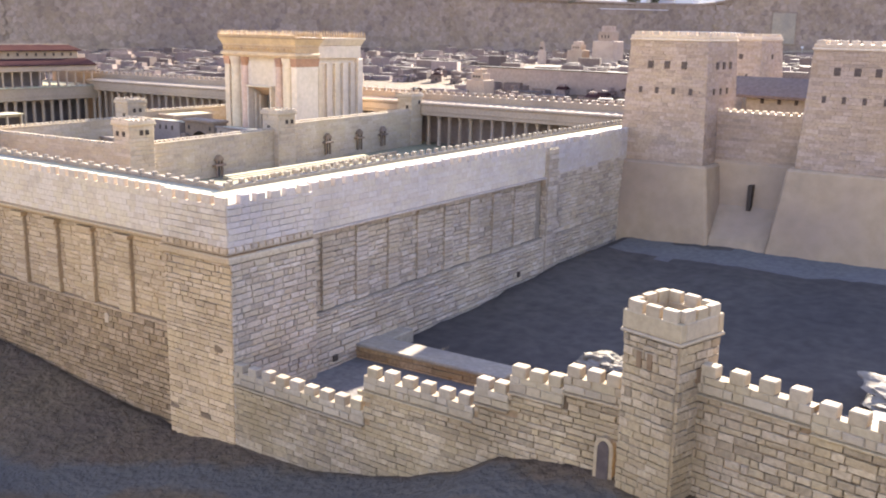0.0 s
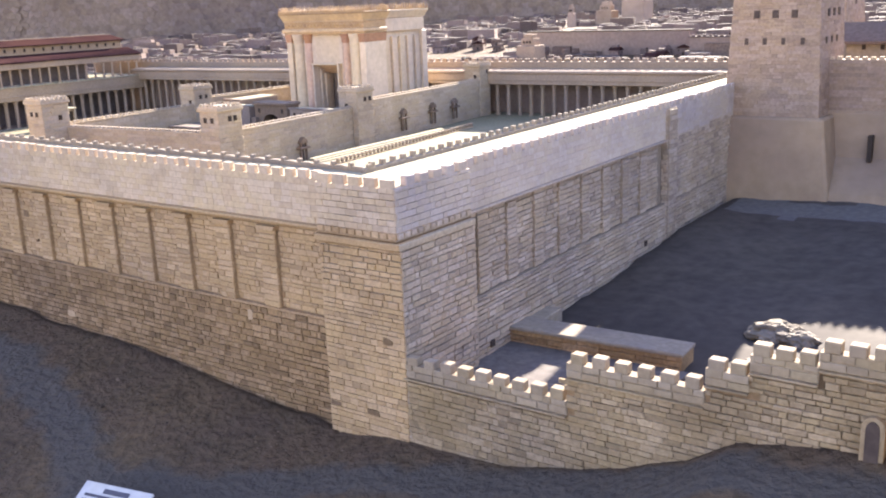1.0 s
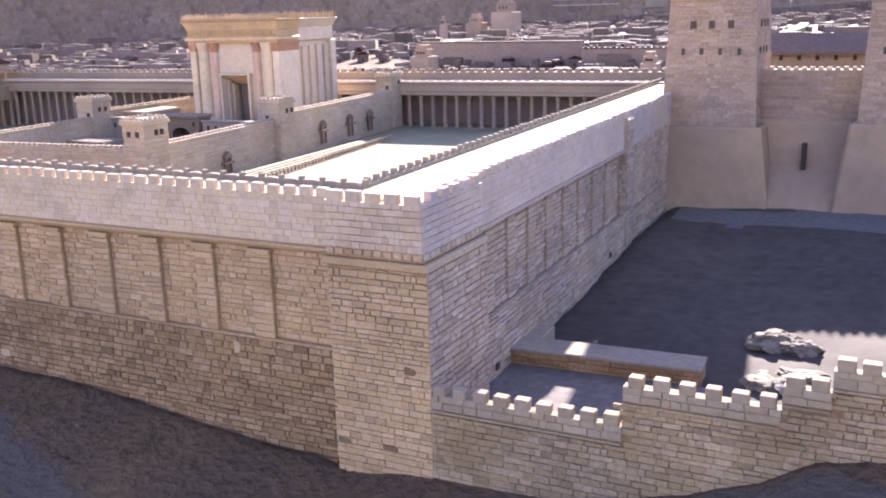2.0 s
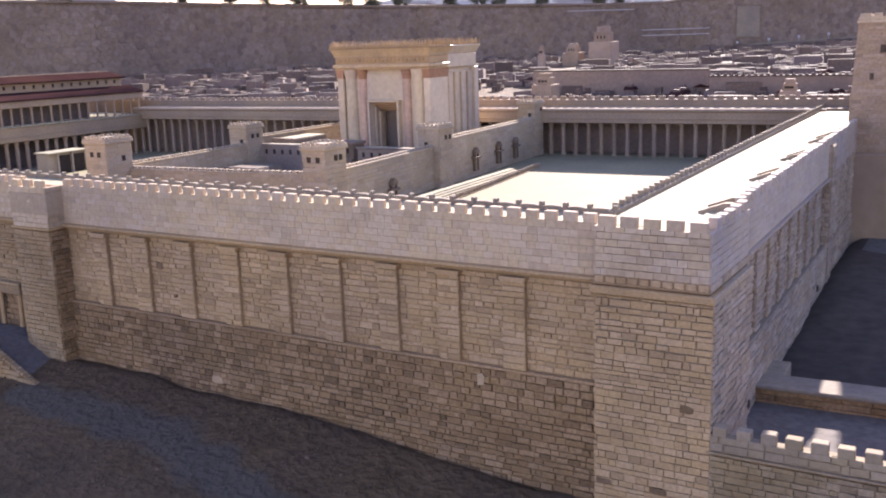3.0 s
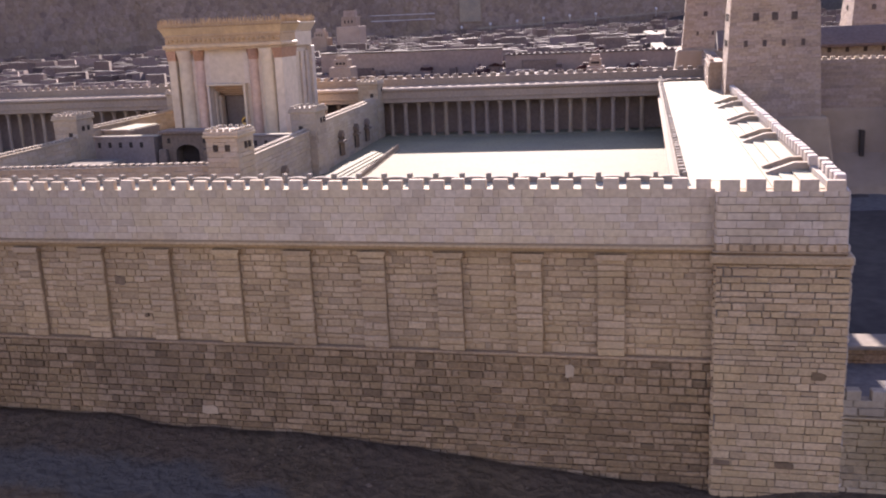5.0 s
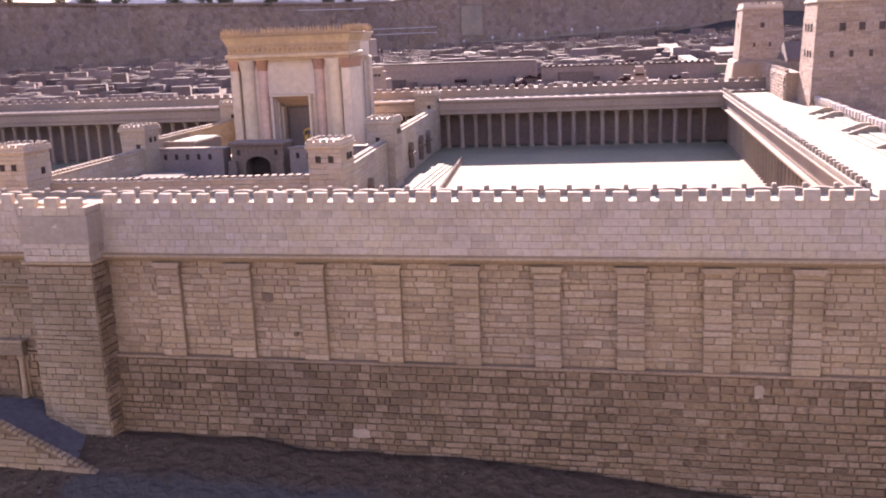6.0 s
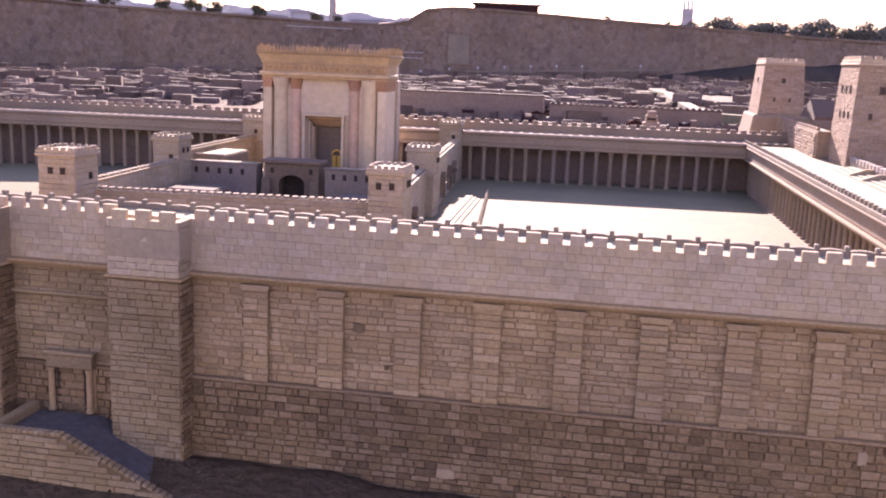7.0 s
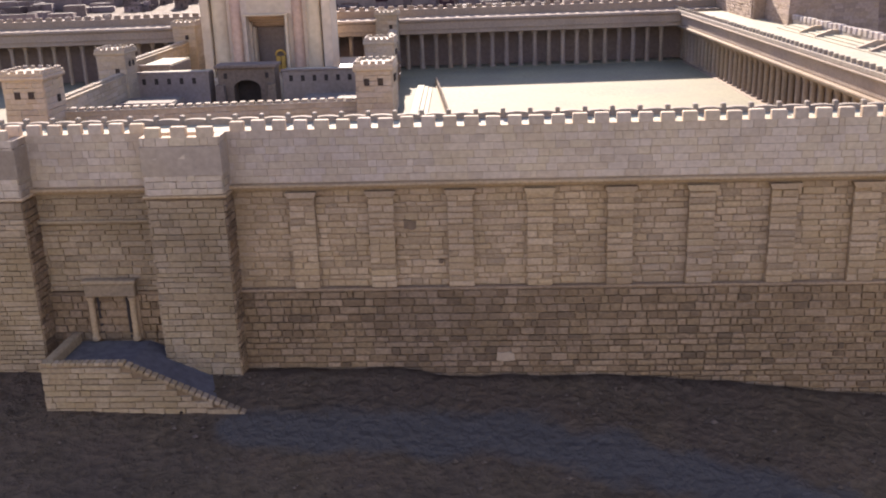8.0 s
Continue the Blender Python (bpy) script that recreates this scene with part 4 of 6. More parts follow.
def fortress_tower(x0, x1, y0, y1, ledge, top, low, front, side, label):
    cx, cy = (x0 + x1) / 2, (y0 + y1) / 2
    w = thing("fortress_tower", (cx, cy, 0), 0, label, "tower", "towers of the fortress")
    a, b = (x1 - x0) / 2, (y1 - y0) / 2
    rng = random.Random(int(cx * 313 + cy * 71))
    taper = 0.035
    part("battered_base", block(-a - 0.125, a + 0.125, -b - 0.125, b + 0.125, low, ledge, 0.085, 0.014), M_RENDER, w, "smooth sloping plaster base")
    part("shaft", block(-a + 0.004, a - 0.004, -b + 0.004, b - 0.004, ledge - 0.02, top - 0.05, taper), M_FORTJOINT, w)
    lean = math.degrees(math.atan(taper / (top - ledge - 0.03)))
    for (m, length) in faces_of(-a, a, -b, b):
        rects = []
        for u0, u1, z0, z1 in courses(rng, length, 0.0, top - ledge - 0.055, 0.0215, 0.062, 0.25):
            ins = taper * (z0 / (top - ledge)) * 0.95
            u0, u1 = max(u0, ins), min(u1, length - ins)
            if u1 - u0 > 0.01:
                rects.append((u0, u1, z0, z1))
        stonework("stonework", rects, rng, M_FORT, w, m @ pose(0, 0, ledge, -lean), depth=0.0028, gap=0.0003, bev=0.0014, rough=0.0012, single=(280 if cx < -2 else 120) if cy < 7 else 0)
    part("cornice", block(-a + taper - 0.012, a - taper + 0.012, -b + taper - 0.012, b - taper + 0.012, top - 0.055, top - 0.04, 0, 0.004), M_PALE, w)
    part("parapet", block(-a + taper - 0.005, a - taper + 0.005, -b + taper - 0.005, b - taper + 0.005, top - 0.04, top - 0.018, 0, 0.003), M_PALE, w)
    f = None
    c, d = a - taper - 0.012, b - taper - 0.012
    for p, q in (((-c, -d), (c, -d)), ((c, -d), (c, d)), ((c, d), (-c, d)), ((-c, d), (-c, -d))):
        f = merlons(w, "merlon", p, q, top - 0.018, 0.06, (0.04, 0.024, 0.022), M_PALE, f)
    for u, z, s in front:
        ins = taper * (z - ledge) / (top - ledge)
        part("window", block(u - s * wide(s), u + s * wide(s), -b + ins - 0.007, -b + ins + 0.03, z - s * 1.2, z + s * 1.2), M_SLIT, w)
    for u, z, s in side:
        ins = taper * (z - ledge) / (top - ledge)
        for sg in (-1, 1):
            xs = sorted((sg * (a - ins - 0.03), sg * (a - ins + 0.008)))
            part("window", block(xs[0], xs[1], u - s * wide(s), u + s * wide(s), z - s * 1.2, z + s * 1.2), M_SLIT, w)
    return w


F1 = [(-0.115, 1.383, 0.02), (0.0, 1.383, 0.02), (0.117, 1.383, 0.02), (-0.173, 1.217, 0.017), (-0.058, 1.217, 0.017), (0.058, 1.217, 0.017), (0.175, 1.217, 0.017)]
S1 = [(-0.1, 1.383, 0.02), (0.02, 1.383, 0.02), (0.14, 1.383, 0.02), (-0.15, 1.217, 0.017), (-0.03, 1.217, 0.017), (0.09, 1.217, 0.017)]
fortress_tower(-2.785, -2.19, 6.12, 6.72, 0.75, 1.592, 0.15, F1, S1, "tall square fortress tower of tan stone with small windows")
fortress_tower(-1.60, -1.01, 6.12, 6.72, 0.79, 1.56, 0.15, F1, S1, "tall square fortress tower of tan stone with small windows")
F3 = [(0.0, 1.40, 0.018), (-0.065, 1.235, 0.015), (0.065, 1.235, 0.015)]
fortress_tower(-3.03, -2.64, 8.55, 9.20, 1.10, 1.592, 0.5, F3, [(0.0, 1.40, 0.018)], "square fortress tower of tan stone")
fortress_tower(-1.64, -1.28, 8.55, 9.20, 1.10, 1.592, 0.5, F3, [(0.0, 1.40, 0.018)], "square fortress tower of tan stone")


def fortress_wall():
    w = thing("fortress_wall", (0, 0, 0), 0, "stone curtain wall between fortress towers with a dark doorway", "wall", kind="structure")
    rng = random.Random(77)
    part("core", block(-2.25, -1.55, 6.36, 6.46, 0.1, 1.09), M_FORTJOINT, w)
    stonework("wall_stones", courses(rng, 0.7, 0.2, 1.085, 0.021, 0.13, 0.1), rng, M_FORT, w, pose(-2.25, 6.36, 0), depth=0.004, gap=0.0006, single=290)
    merlons(w, "merlon", (-2.22, 6.38), (-1.58, 6.38), 1.088, 0.05, (0.03, 0.03, 0.02), M_PALE)
    part("side_wall", block(-2.86, -2.76, 6.7, 8.57, 0.5, 1.08, 0, 0.005), M_FORT, w)
    stonework("side_stones", courses(rng, 1.8, 0.72, 1.065, 0.024, 0.07, 0.2), rng, M_FORT, w, pose(-2.86, 8.54, 0, 0, 0, -90), depth=0.006, gap=0.0008)
    merlons(w, "merlon", (-2.845, 6.75), (-2.845, 8.5), 1.079, 0.06, (0.036, 0.026, 0.022), M_FORT)
    part("far_wall", block(-2.70, -1.62, 8.65, 8.75, 0.5, 1.12, 0, 0.005), M_FORT, w)
    part("east_wall", block(-1.31, -1.22, 6.7, 8.57, 0.5, 1.12, 0, 0.005), M_FORT, w)
    part("right_wall", block(-1.02, 3.5, 6.36, 6.46, 0.1, 1.05, 0, 0.005), M_FORT, w)
    part("inner_block", block(-2.35, -1.35, 7.35, 7.95, 0.5, 1.14, 0, 0.005), M_GREYCOPE, w)
    part("inner_roof", prism([(7.30, 1.13), (7.30, 1.15), (7.55, 1.275), (7.9, 1.14), (7.9, 1.13)], 1.28, 2.78), M_SLATE, w, m=Matrix(((0, -1, 0, 0), (1, 0, 0, 0), (0, 0, 1, 0), (0, 0, 0, 1))))
    for k in range(7):
        part("window", block(-2.24 + 0.125 * k, -2.215 + 0.125 * k, 7.342, 7.37, 1.09, 1.125), M_DARK, w)
    part("plaster_base", prism([(6.22, 0.1), (6.335, 0.76), (6.35, 0.775), (6.37, 0.775), (6.37, 0.1)], 1.52, 2.28), M_RENDER, w, "smooth plastered foot of the curtain wall", m=Matrix(((0, -1, 0, 0), (1, 0, 0, 0), (0, 0, 1, 0), (0, 0, 0, 1))))
    part("doorway", block(-1.922, -1.895, 6.25, 6.36, 0.47, 0.635), M_DARK, w)
    part("fill_slope", prism([(5.95, 0.1), (6.06, 0.30), (6.30, 0.50), (6.30, 0.1)], 1.58, 2.12), M_RENDER, w, "sloping plastered ground below the doorway", m=Matrix(((0, -1, 0, 0), (1, 0, 0, 0), (0, 0, 1, 0), (0, 0, 0, 1))))


fortress_wall()


# ---- city wall with the near tower ----
def city_wall_run(name, a, way, length, steps, low, label, thick=0.036):
    """A wall whose top goes up in steps: rows of (u, top)."""
    w = thing(name, (*a, 0), way, label, "wall", kind="structure")
    rng = random.Random(int(length * 1000) + 3)
    hi = lambda u: [t for s, t in steps if u >= s - 1e-6][-1]
    for k, (s, t) in enumerate(steps):
        e = steps[k + 1][0] if k + 1 < len(steps) else length
        part("core", block(s, e, 0.006, thick, -0.25, t - 0.004), M_JOINT, w)
        part("parapet_core", block(s, e, 0.001, thick + 0.002, t - 0.052, t - 0.003), M_CREST, w)
        stonework("parapet_stones", courses(rng, e - s, t - 0.05, t, 0.025, 0.055, 0.1), rng, M_CREST, w, pose(s, 0.001, 0), depth=0.005, gap=0.0008, kind="")
        merlons(w, "merlon", (s, 0.0155), (e, 0.0155), t - 0.001, 0.0735, (0.046, thick + 0.002, 0.033), M_CREST)
        part("string_course", block(s, e, -0.012, 0.01, t - 0.060, t - 0.053, 0, 0.002), M_CITY, w)
    stonework("stonework", courses(rng, length, low, lambda u: hi(u) - 0.058, 0.0205, 0.046, 0.28), rng, M_CITY, w, pose(0, 0.006, 0), depth=0.008, gap=0.0009, single=290)
    return w


city_wall_run("city_wall", (-2.615, 2.462), 0, 1.62, ((0, 0.288), (0.66, 0.422), (1.115, 0.492), (1.243, 0.558), (1.43, 0.602)), lambda u: along(-2.615 + u, FOOT) - 0.03, "stepped city wall of rough limestone blocks with merlons")
city_wall_run("city_wall", (-0.80, 2.478), -8.5, 2.6, ((0, 0.692), (0.33, 0.676), (1.2, 0.63)), lambda u: 0.2, "city wall of rough limestone blocks with sunlit merlons")


def watch_tower():
    w = thing("watch_tower", (-0.877, 2.492, 0), -14, "square watch tower of rough limestone with sunlit merlons", "tower")
    rng = random.Random(31)
    a = 0.088
    part("shaft", block(-a + 0.005, a - 0.005, -a + 0.005, a - 0.005, 0.1, 0.795), M_JOINT, w)
    for m, length in faces_of(-a, a, -a, a):
        stonework("stonework", courses(rng, length, 0.15, 0.782, 0.0215, 0.040, 0.3), rng, M_CITY, w, m, depth=0.008, gap=0.001, single=290)
    part("string_course", block(-a - 0.013, a + 0.013, -a - 0.013, a + 0.013, 0.786, 0.796, 0, 0.003), M_CREST, w)
    c = a + 0.009
    for x0, x1, y0, y1 in ((-c, c, -c, -c + 0.026), (-c, c, c - 0.026, c), (-c, -c + 0.026, -c + 0.026, c - 0.026), (c - 0.026, c, -c + 0.026, c - 0.026)):
        part("parapet", block(x0, x1, y0, y1, 0.796, 0.848, 0, 0.003), M_CREST, w)
    f = None
    d = c - 0.013
    for p, q in (((-d, -d), (d, -d)), ((d, -d), (d, d)), ((d, d), (-d, d)), ((-d, d), (-d, -d))):
        f = merlons(w, "merlon", p, q, 0.847, 0.066, (0.046, 0.022, 0.030), M_CREST, f)
    for u in (-0.032, 0.004):
        part("window", block(u - 0.008, u + 0.008, -a - 0.0105, -a + 0.02, 0.698, 0.744), M_RECESS, w)
    part("doorway", block(a - 0.02, a + 0.012, -0.012, 0.03, 0.67, 0.71), M_RECESS, w)
    d = thing("arched_door", (-1.036, 2.450, 0.305), 0, "small arched stone doorway at the tower's foot", "doorway")
    arch = [(-0.03, 0)] + [(0.03 * math.cos(math.pi - math.pi * k / 10), 0.115 + 0.03 * math.sin(math.pi * k / 10)) for k in range(11)] + [(0.03, 0)]
    part("surround", prism(arch, -0.010, 0.012), M_CITY, d)
    part("opening", prism([(x * 0.6, z * 0.93) for x, z in arch], -0.0135, -0.008), M_SLIT, d)
    return w


watch_tower()


# ---- gate and ramp in the east wall ----
def east_gate():
    g = thing("stone_gate", (-6.047, 2.50, 0.215), 0, "blocked stone gate with two slim columns and a heavy lintel", "gate")
    part("lintel", block(-0.088, 0.088, -0.030, 0.0, 0.158, 0.206, 0, 0.004), M_GATE, g)
    part("lintel_cornice", block(-0.094, 0.094, -0.036, 0.0, 0.206, 0.218, 0, 0.003), M_GATE, g)
    for x in (-0.07, 0.073):
        part("column", lathe([(0.0145, 0), (0.0145, 0.010), (0.0112, 0.014), (0.0102, 0.142), (0.0140, 0.15), (0.0150, 0.158)], 12), M_ASHLAR, g, m=pose(x, -0.022, 0))
    for x in (-0.090, 0.080):
        part("jamb", block(x, x + 0.014, -0.016, 0.0, 0, 0.158, 0, 0.002), M_RUBBLE, g)
    part("blocking", block(-0.045, 0.045, -0.007, 0.01, 0.002, 0.155, 0, 0.002), M_RUBBLE, g, "rough stone filling of the doorway")
    for x in (-0.056, 0.045):
        part("door_side", block(x, x + 0.011, -0.012, 0.01, 0.0, 0.158, 0, 0.002), M_DARK, g)
    part("string_course", block(-0.225, 0.195, -0.012, 0.0, 0.412, 0.424, 0, 0.003), M_GATE, g)


def gate_ramp():
    r = thing("stone_ramp", (-5.53, 2.2, -0.014), 0, "stone ramp with grey walkway and coped parapet leading to the gate", "ramp")
    rng = random.Random(12)
    part("walkway", prism([(-0.66, -0.05), (0.03, -0.05), (0.0, 0.044), (-0.40, 0.222), (-0.66, 0.222)], 0.03, 0.285), M_PATH, r, "dark grey trodden walkway")
    line = lambda u: 0.262 if u < 0.265 else 0.262 - (u - 0.265) * 0.475
    part("parapet_core", prism([(-0.66, -0.05), (0.0, -0.05), (0.0, 0.068), (-0.395, 0.254), (-0.66, 0.258)], 0.008, 0.03), M_JOINT, r)
    part("end_wall", block(-0.672, -0.640, 0.03, 0.285, -0.02, 0.256, 0, 0.004), M_GATE, r)
    rects = courses(rng, 0.66, 0.0, lambda u: line(u) - 0.013, 0.0215, 0.060, 0.15)
    for a in [q for q in rects if q[3] - q[2] > 0.008]:
        brick(r, "brick", a, M_GATE, pose(-0.66, 0.008, 0), rng, 0.009)
    cop = None
    for k in range(34):
        u = 0.01 + k * 0.0195
        m = pose(-0.66 + u, 0.014, line(u) - 0.004, 0, 25.4 if u > 0.265 else 0, 0)
        if cop is None:
            cop = part("coping_stone", block(-0.0088, 0.0088, -0.014, 0.016, -0.004, 0.008, 0, 0.002), M_GATE, r, m=m)
        else:
            again(cop, m)


# ---- what stands in the hollow and before the walls ----
def low_basin_wall():
    w = thing("basin_wall", (0, 0, 0), 2.0, "low stone wall of an empty basin, mostly in shade", "wall")
    w.matrix_world = pose(-2.66, 3.22, 0, 0, 0, 3)
    rng = random.Random(6)
    part("core", block(0, 0.77, 0.008, 0.14, -0.1, 0.182), M_JOINT, w)
    for q in courses(rng, 0.77, 0.03, 0.182, 0.026, 0.12, 0.1):
        brick(w, "brick", q, M_RUBBLE, pose(0, 0.008, 0), rng, 0.008)
    part("coping", block(-0.01, 0.775, -0.004, 0.15, 0.180, 0.196, 0, 0.004), M_GREYCOPE, w)
    part("return_wall", block(-0.02, 0.10, 0.14, 0.34, -0.1, 0.19, 0, 0.004), M_GREYCOPE, w)
    tagged(part("basin_floor", block(-2.7, -1.86, 2.56, 3.26, -0.2, 0.128), M_PATH), "grey plastered basin floor in shade", "floor", kind="structure")


def boulder_heap(x, y, z, sx, sy, sz, count, seed, label):
    w = thing("rock_heap", (x, y, z), 0, label, "rocks")
    rng = random.Random(seed)
    for k in range(count):
        bm = bmesh.new()
        bmesh.ops.create_icosphere(bm, subdivisions=4, radius=1.0)
        s = rng.uniform(0.35, 0.75)
        off = rng.random() * 50
        for v in bm.verts:
            d = 1 + 0.45 * noise.noise(v.co * 1.4 + Vector((off, 0, 0))) + 0.16 * noise.noise(v.co * 3.5 + Vector((0, off, 0))) + 0.06 * noise.noise(v.co * 11 + Vector((0, 0, off)))
            v.co = Vector((v.co.x * sx * s * d, v.co.y * sy * s * d, v.co.z * sz * s * d))
        part("rock", bm, M_ROCK, w, m=pose(rng.uniform(-sx, sx) * 0.7, rng.uniform(-sy, sy) * 0.7, rng.uniform(-0.15, 0.35) * sz, rng.uniform(-15, 15), rng.uniform(-15, 15), rng.uniform(0, 360)))


def info_sign():
    s = thing("information_sign", (-3.305, 1.66, -0.1725), 11.7, "small white sign with dark unreadable lines on a low post", "sign")
    part("post", block(-0.012, 0.012, 0.01, 0.03, -0.12, 0.07), M_STEEL, s)
    m = pose(0, 0, 0.08, 30)
    p = part("panel", block(-0.15, 0.15, -0.065, 0.065, -0.006, 0.006, 0, 0.003), M_SIGN, s, m=m)
    for k, (a, b, v) in enumerate(((-0.05, 0.06, 0.036), (-0.12, 0.11, 0.012), (-0.12, 0.10, -0.010), (-0.12, 0.11, -0.032))):
        part("text_bar", block(a, b, v - (0.009 if k == 0 else 0.005), v + (0.009 if k == 0 else 0.005), 0.005, 0.0085), M_INK, p)


# ---- details of the courts ----
def roof_steps():
    s = thing("roof_steps", (-2.625, 2.45, 0.886), 1.5, "pale stone benches of three steps along the roof parapet", "steps")
    for k in range(3):
        part("step", block(-0.172 + 0.043 * k, -0.03, 0.16, 3.55, 0.007 * k, 0.007 * (k + 1), 0, 0.002), M_ROOF, s)
    first = None
    for y in (0.53, 0.66, 1.35, 1.51, 2.05, 2.21, 2.85, 3.13):
        m = pose(0, y, 0)
        if first is None:
            first = part("side_slab", prism([(-0.165, 0), (-0.165, 0.014), (-0.075, 0.046), (-0.028, 0.046), (-0.028, 0)], -0.014, 0.014), M_SLAB, s, m=m)
        else:
            again(first, m)


def wall_gate(parent, u, z):
    """A small porch with two posts and a gable on the wall's open side."""
    w = thing("gabled_porch", (0, 0, 0), 0, "small gabled stone doorway projecting from the pale wall", "doorway", "doorways of the inner wall")
    w.matrix_world = parent.matrix_world @ pose(u, -0.028, z - COURT)
    part("opening", block(-0.020, 0.020, -0.004, 0.006, -0.10, 0.035), M_DARK, w)
    # gable, ledge and posts take the dark stone, shade included in its colour
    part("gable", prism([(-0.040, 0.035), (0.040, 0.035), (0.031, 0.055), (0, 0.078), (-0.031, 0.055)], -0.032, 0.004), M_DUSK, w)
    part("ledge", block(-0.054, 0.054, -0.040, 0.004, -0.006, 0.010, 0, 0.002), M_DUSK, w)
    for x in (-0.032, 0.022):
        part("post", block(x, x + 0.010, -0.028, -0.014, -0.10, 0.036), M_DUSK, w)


def terrace():
    w = thing("terrace_steps", (-5.205, 4.75, COURT), 1.8, "sunlit pale stepped terrace along the inner wall", "steps")
    for k in range(3):
        part("step", block(-0.02, 0.085 - 0.028 * k, 0.0, 1.62, 0.009 * k, 0.009 * (k + 1), 0, 0.002), M_ROOF, w)
    b = thing("balustrade", (-4.965, 4.75, COURT), 5.8, "low stone balustrade with many little posts on the court", "balustrade")
    part("rail", block(-0.008, 0.008, 0, 1.95, 0.024, 0.032, 0, 0.002), M_SLAB, b)
    part("kerb", block(-0.013, 0.013, 0, 1.95, -0.004, 0.008, 0, 0.002), M_SLAB, b)
    post = None
    for k in range(40):
        m = pose(0, 0.02 + 0.049 * k, 0.004)
        if post is None:
            post = part("post", block(-0.009, 0.009, -0.009, 0.009, 0, 0.036, 0, 0.003), M_SLAB, b, m=m)
        else:
            again(post, m)


def row_building(x0, x1, y0, y1, top, wins, label, roof=None):
    w = thing("court_building", ((x0 + x1) / 2, y0, COURT), 0, label, "building", "buildings of the forecourt")
    a, h = (x1 - x0) / 2, top - COURT
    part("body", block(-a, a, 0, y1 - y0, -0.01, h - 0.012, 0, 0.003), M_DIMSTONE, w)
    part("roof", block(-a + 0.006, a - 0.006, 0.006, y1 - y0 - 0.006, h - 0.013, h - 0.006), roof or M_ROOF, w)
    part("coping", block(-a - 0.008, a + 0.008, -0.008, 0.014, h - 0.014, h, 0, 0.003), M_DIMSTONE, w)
    for x in wins:
        part("window", block(x - (x0 + x1) / 2 - 0.011, x - (x0 + x1) / 2 + 0.011, -0.003, 0.02, 0.715 - COURT - 0.018, 0.715 - COURT + 0.018), M_DARK, w)
    return w


def court_porch():
    w = thing("court_porch", (-9.52, 5.22, 0.425), 0, "low stone porch with two dark bays in the southern court", "porch")
    h = 0.205
    part("body", block(-0.10, 0.055, 0.13, 0.55, -0.01, h - 0.012, 0, 0.003), M_INNER, w)
    part("roof_slab", block(-0.115, 0.095, 0.115, 0.565, h - 0.012, h, 0, 0.003), M_ROOF, w)
    for y in (0.24, 0.40):
        part("bay", block(0.045, 0.058, y, y + 0.135, 0.0, h - 0.035), M_DARK, w)
    for y in (0.222, 0.380, 0.538):
        part("post", block(0.058, 0.080, y, y + 0.016, 0.0, h - 0.012), M_INNER, w)


def forecourt():
    # floor, ranges and gatehouse carry the temple's shadow in their dark colours
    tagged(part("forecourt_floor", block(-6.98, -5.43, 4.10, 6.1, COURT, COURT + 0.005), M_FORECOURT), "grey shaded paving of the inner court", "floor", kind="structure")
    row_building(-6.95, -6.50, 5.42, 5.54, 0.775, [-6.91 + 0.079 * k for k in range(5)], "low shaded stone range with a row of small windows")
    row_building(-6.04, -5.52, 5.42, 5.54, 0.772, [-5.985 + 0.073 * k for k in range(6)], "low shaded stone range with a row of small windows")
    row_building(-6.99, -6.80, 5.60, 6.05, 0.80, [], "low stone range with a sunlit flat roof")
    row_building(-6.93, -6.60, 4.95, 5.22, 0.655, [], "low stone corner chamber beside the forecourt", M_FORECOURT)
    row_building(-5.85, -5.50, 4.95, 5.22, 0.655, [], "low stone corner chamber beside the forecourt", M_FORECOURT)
    g = thing("arched_gate", (-6.27, 5.44, COURT), 0, "stone gatehouse with a broad arch before the temple", "gate")
    h = 0.80 - COURT
    # body with an arched passage
    n = 12
    r = 0.085
    pts = [(-0.18, 0), (-0.18, h), (0.18, h), (0.18, 0), (r, 0), (r, 0.16)]
    pts += [(r * math.cos(math.pi * k / n), 0.16 + 0.055 * math.sin(math.pi * k / n)) for k in range(1, n)]
    pts += [(-r, 0.16), (-r, 0)]
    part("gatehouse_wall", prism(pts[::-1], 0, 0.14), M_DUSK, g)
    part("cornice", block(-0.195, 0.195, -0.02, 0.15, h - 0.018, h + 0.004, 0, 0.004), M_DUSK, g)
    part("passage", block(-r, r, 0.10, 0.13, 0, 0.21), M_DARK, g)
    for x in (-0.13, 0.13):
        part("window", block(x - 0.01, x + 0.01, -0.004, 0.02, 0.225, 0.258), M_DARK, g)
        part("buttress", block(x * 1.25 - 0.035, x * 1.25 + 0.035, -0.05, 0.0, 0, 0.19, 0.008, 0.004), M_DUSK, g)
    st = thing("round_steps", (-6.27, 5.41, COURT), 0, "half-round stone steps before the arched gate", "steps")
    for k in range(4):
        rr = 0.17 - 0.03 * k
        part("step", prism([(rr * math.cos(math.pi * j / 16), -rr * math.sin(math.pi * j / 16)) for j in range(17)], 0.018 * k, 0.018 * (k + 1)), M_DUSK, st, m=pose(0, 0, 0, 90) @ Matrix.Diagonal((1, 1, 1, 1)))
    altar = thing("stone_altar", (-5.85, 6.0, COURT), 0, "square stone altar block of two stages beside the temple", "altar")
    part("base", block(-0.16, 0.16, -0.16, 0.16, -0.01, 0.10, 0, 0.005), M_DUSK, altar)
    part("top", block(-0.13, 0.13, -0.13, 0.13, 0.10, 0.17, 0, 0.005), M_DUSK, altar)


